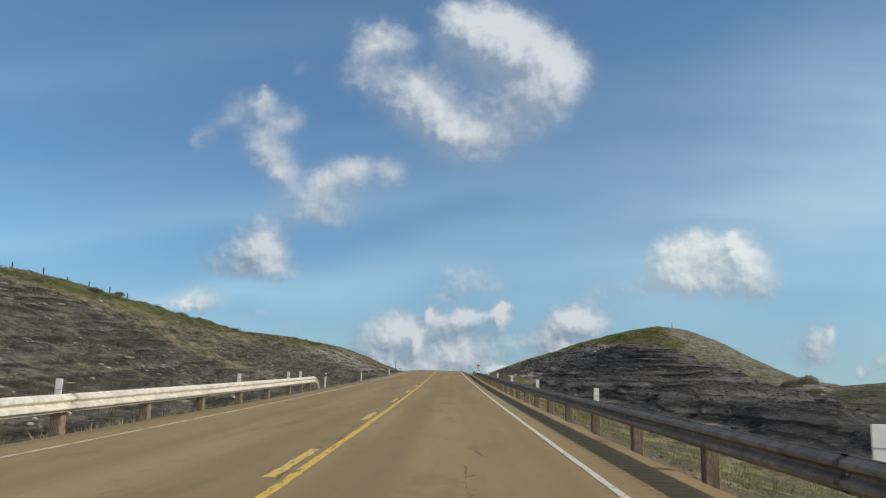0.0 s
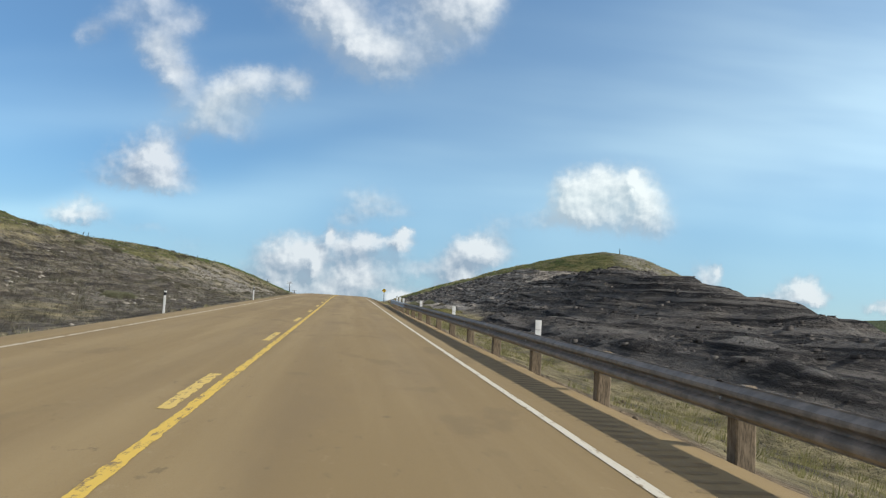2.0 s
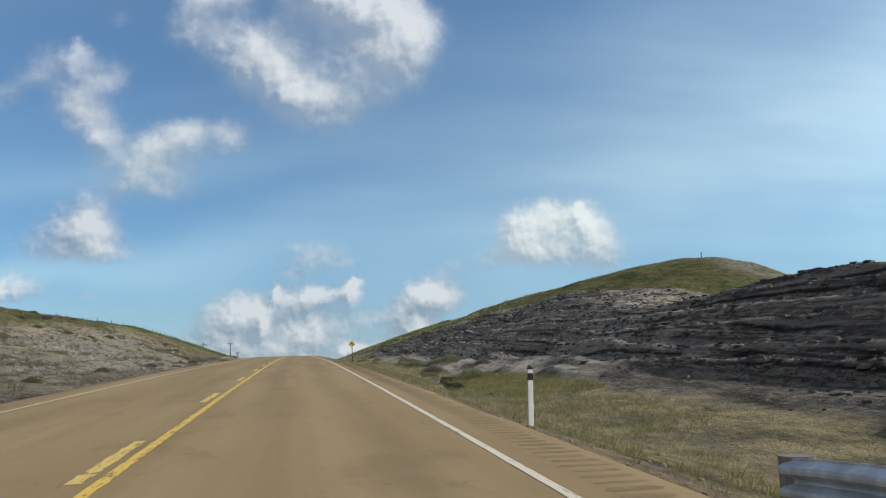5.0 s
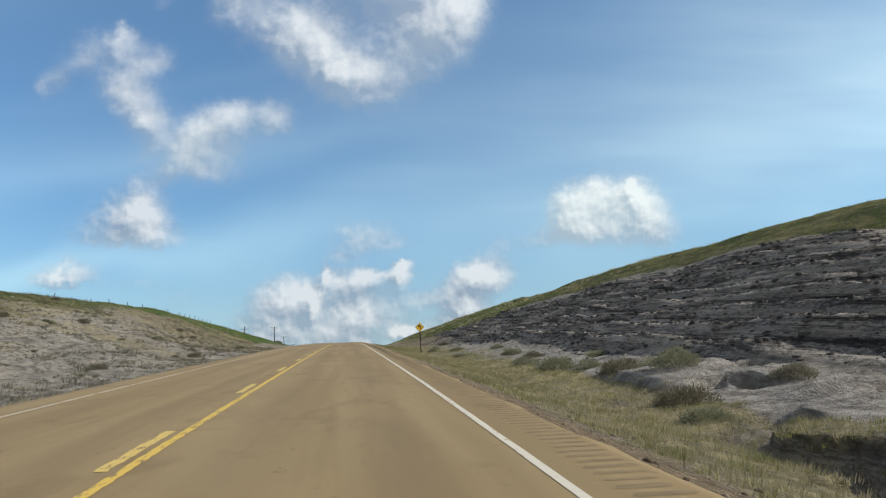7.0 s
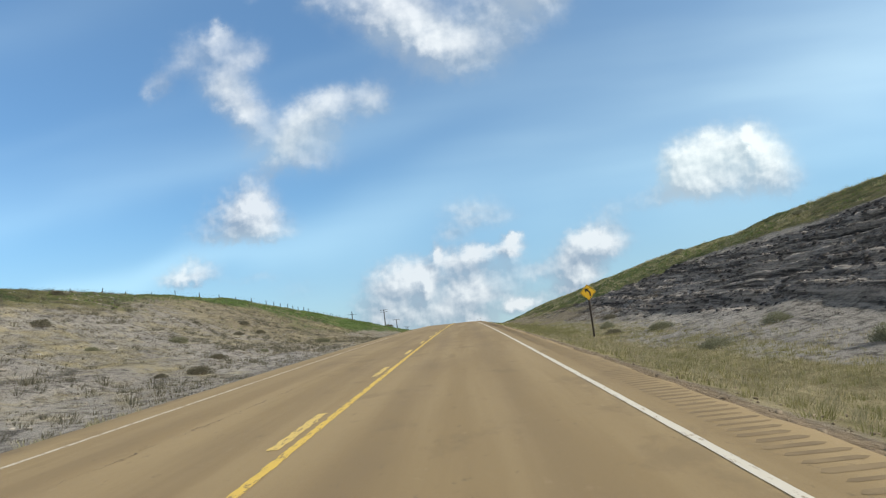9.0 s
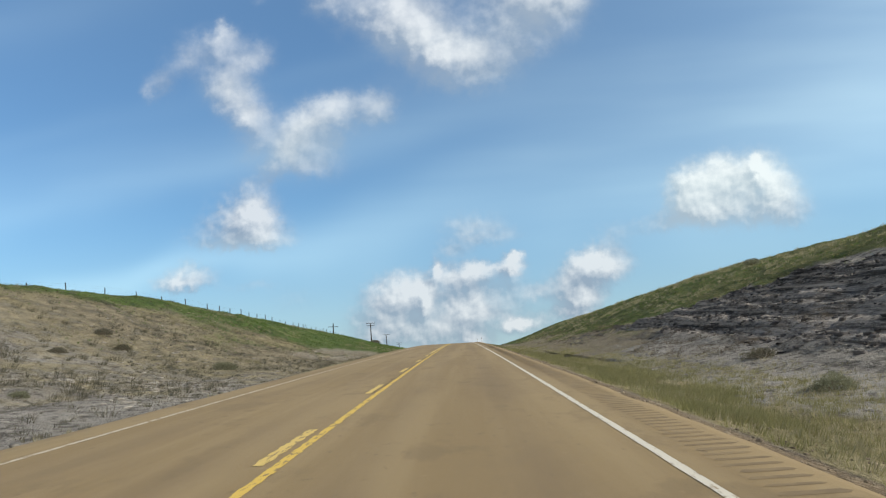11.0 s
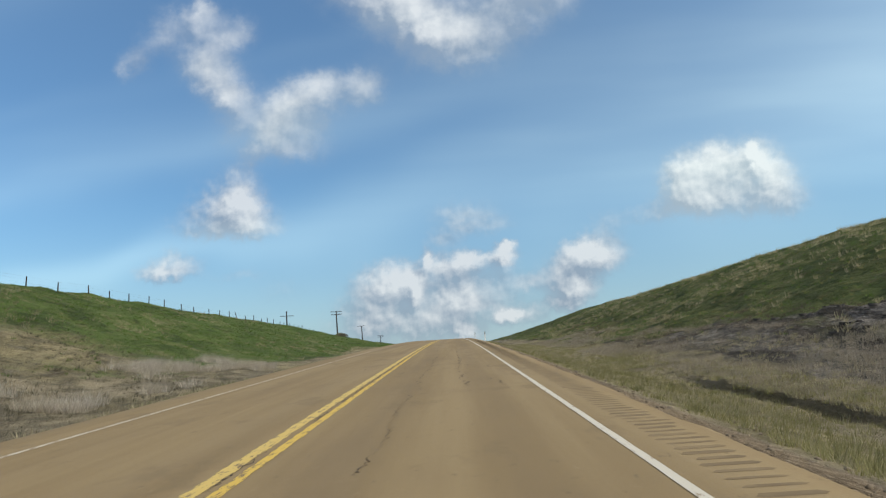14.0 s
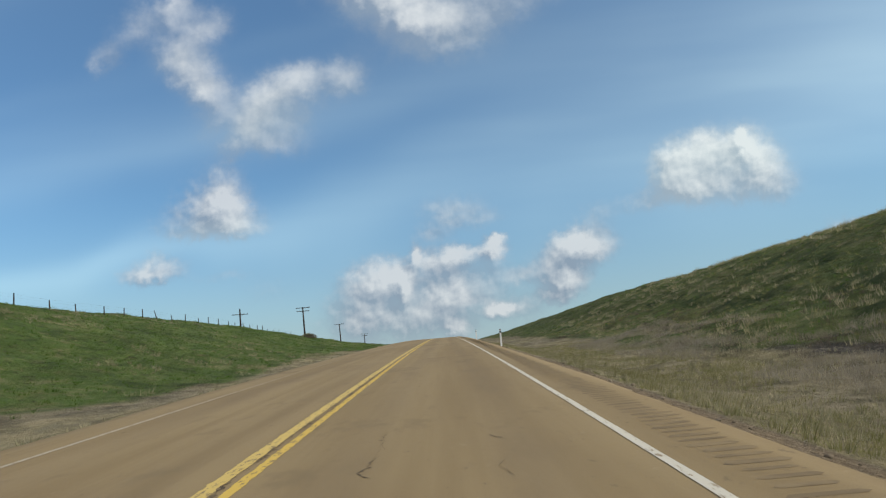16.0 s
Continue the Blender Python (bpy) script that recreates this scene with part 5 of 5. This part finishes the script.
def stones(name, x, y, s0, s1, flat, material, label, seed, stretch=1.0, slab=False):
    """Loose stones, rounded, or broken slabs with flat faces."""
    rng = np.random.default_rng(seed)
    form, faces = (CUBE, CUBE_F) if slab else (ICO, ICO_F)
    n = len(x)
    x, y, z = site(x, y)
    size = S * s0 + S * (s1 - s0) * rng.uniform(0, 1, n) ** 2.5
    base = np.array(form)[None] * rng.uniform(0.65, 1.25, (n, len(form), 1))
    a = rng.normal(0, 0.35, n)
    sx, sy, sz = size * rng.uniform(0.6, 1.0, n), size * rng.uniform(0.8, 1.4, n) * stretch, size * flat * rng.uniform(0.6, 1.2, n)
    p = base * np.stack([sx, sy, sz], -1)[:, None, :]
    ca, sa = np.cos(a)[:, None], np.sin(a)[:, None]
    q = np.stack([p[..., 0] * ca - p[..., 1] * sa + x[:, None], p[..., 0] * sa + p[..., 1] * ca + y[:, None], p[..., 2] + z[:, None] + sz[:, None] * 0.2], -1)
    tri = np.array(faces)[None] + (np.arange(n) * len(form))[:, None, None]
    return raw_mesh(name, q.reshape(-1, 3), tri.reshape(-1, 3), material, label, "stones")


M_SHALE = stone_material("dark_shale", (0.035, 0.032, 0.031), (0.125, 0.113, 0.103))
M_PALE_STONE = stone_material("pale_sandstone", (0.13, 0.115, 0.09), (0.36, 0.33, 0.28))
M_CHIPS = stone_material("road_gravel", (0.12, 0.095, 0.065), (0.33, 0.27, 0.19))


def on_rock(x, y):
    return rock_mask(np.abs(x), y) * (0.25 + 0.75 * smooth((fbm(x * 0.35, y * 0.16, 3, 150) + 0.12) / 0.2))


x, y = scatter(40000, 11, 42, 30, 268, 21, on_rock)
keep = (y > 84) | (np.sin(x * 91.7 + y * 57.3) > 0.75)
x, y = x[keep], y[keep]
stones("shale_slabs", x, y, 0.05, 0.19, 0.5, M_SHALE, "dark broken shale slabs on the cut slope", 22, 1.2, True)
x, y = scatter(17000, 11, 44, 28, 262, 51, lambda x, y: rock_mask(x, y) * smooth((fbm(x * 0.5, y * 0.11, 3, 152) + 0.02) / 0.12))
keep = (y > 84) | (np.sin(x * 91.7 + y * 57.3) > 0.85)
x, y = x[keep], y[keep]
stones("shale_ledges", x, y, 0.05, 0.18, 0.5, M_SHALE, "broken shale blocks along the bedding of the cut", 52, 1.7, True)
x, y = scatter(5600, 12, 44, 86, 268, 23, lambda x, y: rock_mask(x, y))
stones("pale_rubble", x, y, 0.03, 0.10, 0.6, M_PALE_STONE, "pale stone chips scattered on the shale", 24)
x, y = scatter(16000, -42, -6, -10, 235, 25, lambda x, y: (1 - cover(x, y)[..., 1]) * smooth((fbm(x * 0.3, y * 0.15, 3, 161) + 0.02) / 0.15))
stones("hillside_stones", x, y, 0.03, 0.13, 0.55, M_PALE_STONE, "pale stones scattered on bare soil", 26)
x, y = scatter(11000, -40, -8, -10, 220, 27, lambda x, y: smooth((fbm(x * 0.35, y * 0.12, 3, 160) + 0.05) / 0.15))
stones("hillside_stones", x, y, 0.04, 0.24, 0.35, M_PALE_STONE, "pale rock ledges in the hillside", 28, 1.8)
x, y = scatter(3600, 4.9, 6.6, -8, 300, 29)
stones("verge_gravel", x, y, 0.012, 0.05, 0.7, M_CHIPS, "loose gravel along the shoulder", 30)
x, y = scatter(2600, -6.2, -4.6, -8, 300, 31)
stones("verge_gravel", x, y, 0.012, 0.05, 0.7, M_CHIPS, "loose gravel along the far shoulder", 32)


# ---------------------------------------------------------------- shrubs and a far tree
def shrub_mesh(seed, leaves, spread_h):
    rng = np.random.default_rng(seed)
    d = rng.normal(0, 1, (leaves, 3))
    d /= np.linalg.norm(d, axis=1)[:, None]
    d[:, 2] = np.abs(d[:, 2])
    r = rng.uniform(0.35, 1.0, leaves) ** 0.6
    lump = 0.75 + 0.5 * value_noise(d[:, 0] * 2.2 + 9 + seed, d[:, 1] * 2.2 + d[:, 2] * 1.7, seed)
    c = d * (r * lump)[:, None] * np.array([1, 1, spread_h])
    t1 = rng.normal(0, 1, (leaves, 3))
    t2 = np.cross(d, t1)
    t2 /= np.linalg.norm(t2, axis=1)[:, None] + 1e-6
    up = d * 0.6 + np.array([0, 0, 0.6]) + 0.35 * rng.normal(0, 1, (leaves, 3))
    s = rng.uniform(0.028, 0.062, leaves)[:, None]
    co = np.stack([c - t2 * s * 0.45, c + t2 * s * 0.45, c + up * s * 1.6], 1).reshape(-1, 3)
    return co, np.arange(3 * leaves).reshape(-1, 3)


SHRUB_MESHES = []
for k in range(3):
    co, tri = shrub_mesh(40 + k, 3200, 0.75)
    me = bpy.data.meshes.new("foliage")
    me.from_pydata([tuple(v) for v in co], [], [tuple(t) for t in tri.tolist()])
    me.materials.append(M_SHRUB if k < 2 else M_SAGE)
    bm = bmesh.new()
    rng = random.Random(k)
    for j in range(7):
        a = rng.uniform(0, 6.28)
        one = tube_bm((0, 0, -0.15), (0.55 * math.cos(a), 0.55 * math.sin(a), rng.uniform(0.3, 0.6)), 0.035, 0.012, 5)
        tmp = bpy.data.meshes.new("stem")
        one.to_mesh(tmp)
        one.free()
        bm.from_mesh(tmp)
        bpy.data.meshes.remove(tmp)
    st = bpy.data.meshes.new("stems")
    bm.to_mesh(st)
    bm.free()
    st.materials.append(M_POST_WOOD)
    SHRUB_MESHES.append((me, st))


def shrub(x, y, s, k, label):
    px, py, pz = spot(x, y)
    e = empty("shrub", px, py, pz - 0.05)
    s = s * S
    tagged(e, label, "shrub", "roadside shrubs")
    for nm, me in zip(("foliage", "stems"), SHRUB_MESHES[k % 3]):
        o = new(nm, me)
        o.parent = e
    e.scale = (s, s * 1.1, s * 0.85)
    e.rotation_euler = (0, 0, k * 1.7)
    return e


for k, (x, y, s) in enumerate(((10.8, 140.5, 0.95), (11.5, 138.0, 0.6), (11.4, 134.0, 0.9), (12.2, 132.5, 0.7), (11.7, 129.8, 0.8), (9.6, 124.5, 0.75), (9.0, 122.0, 0.5), (10.4, 145.0, 0.7),
                               (12.0, 150.0, 0.65), (11.9, 155.5, 0.7), (9.6, 162.0, 0.5), (9.3, 177.5, 0.5), (11.2, 175.5, 0.6), (10.5, 186.0, 0.6), (12.5, 196.0, 0.6), (10.0, 116.0, 0.6),
                               (9.9, 115.0, 0.75), (12.7, 125.2, 0.6), (13.4, 143.0, 0.6), (12.8, 165.0, 0.55))):
    shrub(x, y, s, k, "rounded olive sagebrush beside the ditch")
for k, (x, y, s) in enumerate(((32.9, 252.3, 0.9), (33.6, 253.8, 0.7), (36.0, 262.0, 0.7), (31.0, 205.0, 0.6), (34.0, 182.0, 0.6), (55.0, 128.0, 1.6), (57.0, 124.0, 1.3), (59.0, 131.0, 1.7),
                               (48.0, 118.0, 1.0), (52.0, 110.0, 1.1), (44.0, 100.0, 0.9), (-21.0, 384.0, 1.2), (-21.8, 385.0, 1.0), (-26.5, 338.0, 0.5), (-33.0, 66.0, 0.7), (-31.0, 80.0, 0.6))):
    shrub(x, y, s, k, "dark scrubby bush on the ridge")
rng = random.Random(77)
for k in range(70):
    y = rng.uniform(18, 215)
    shrub(-rng.uniform(9.0, 31), y, rng.uniform(0.25, 0.75), 2 + 3 * k if k % 3 else k, "low grey-brown sagebrush on the bare slope")


def conifer(x, y, h):
    t = empty("tree", *spot(x, y))
    tagged(t, "small dark conifer standing alone on a far ridge", "tree")
    part("trunk", tube_bm((0, 0, -0.3), (0, 0, h * 0.95), 0.14, 0.02, 7), M_POLE_WOOD, t)
    rng = np.random.default_rng(3)
    n = 1500
    f = rng.uniform(0, 1, n) ** 0.7
    a = rng.uniform(0, 6.283, n)
    r = (1 - f) * h * 0.26 * rng.uniform(0.3, 1.0, n) * (0.8 + 0.35 * np.sin(f * 40))
    c = np.stack([r * np.cos(a), r * np.sin(a), h * (0.12 + 0.88 * f)], -1)
    s = h * 0.05
    out = np.stack([np.cos(a), np.sin(a), -0.3 + 0 * a], -1)
    tng = np.stack([-np.sin(a), np.cos(a), 0 * a], -1)
    co = np.stack([c - tng * s * 0.4, c + tng * s * 0.4, c + out * s * 1.5], 1).reshape(-1, 3)
    me = bpy.data.meshes.new("crown")
    me.from_pydata([tuple(v) for v in co], [], [tuple(q) for q in np.arange(3 * n).reshape(-1, 3).tolist()])
    me.materials.append(M_SHRUB)
    o = new("crown", me)
    o.parent = t
    return t


conifer(161, 350, 6.6)
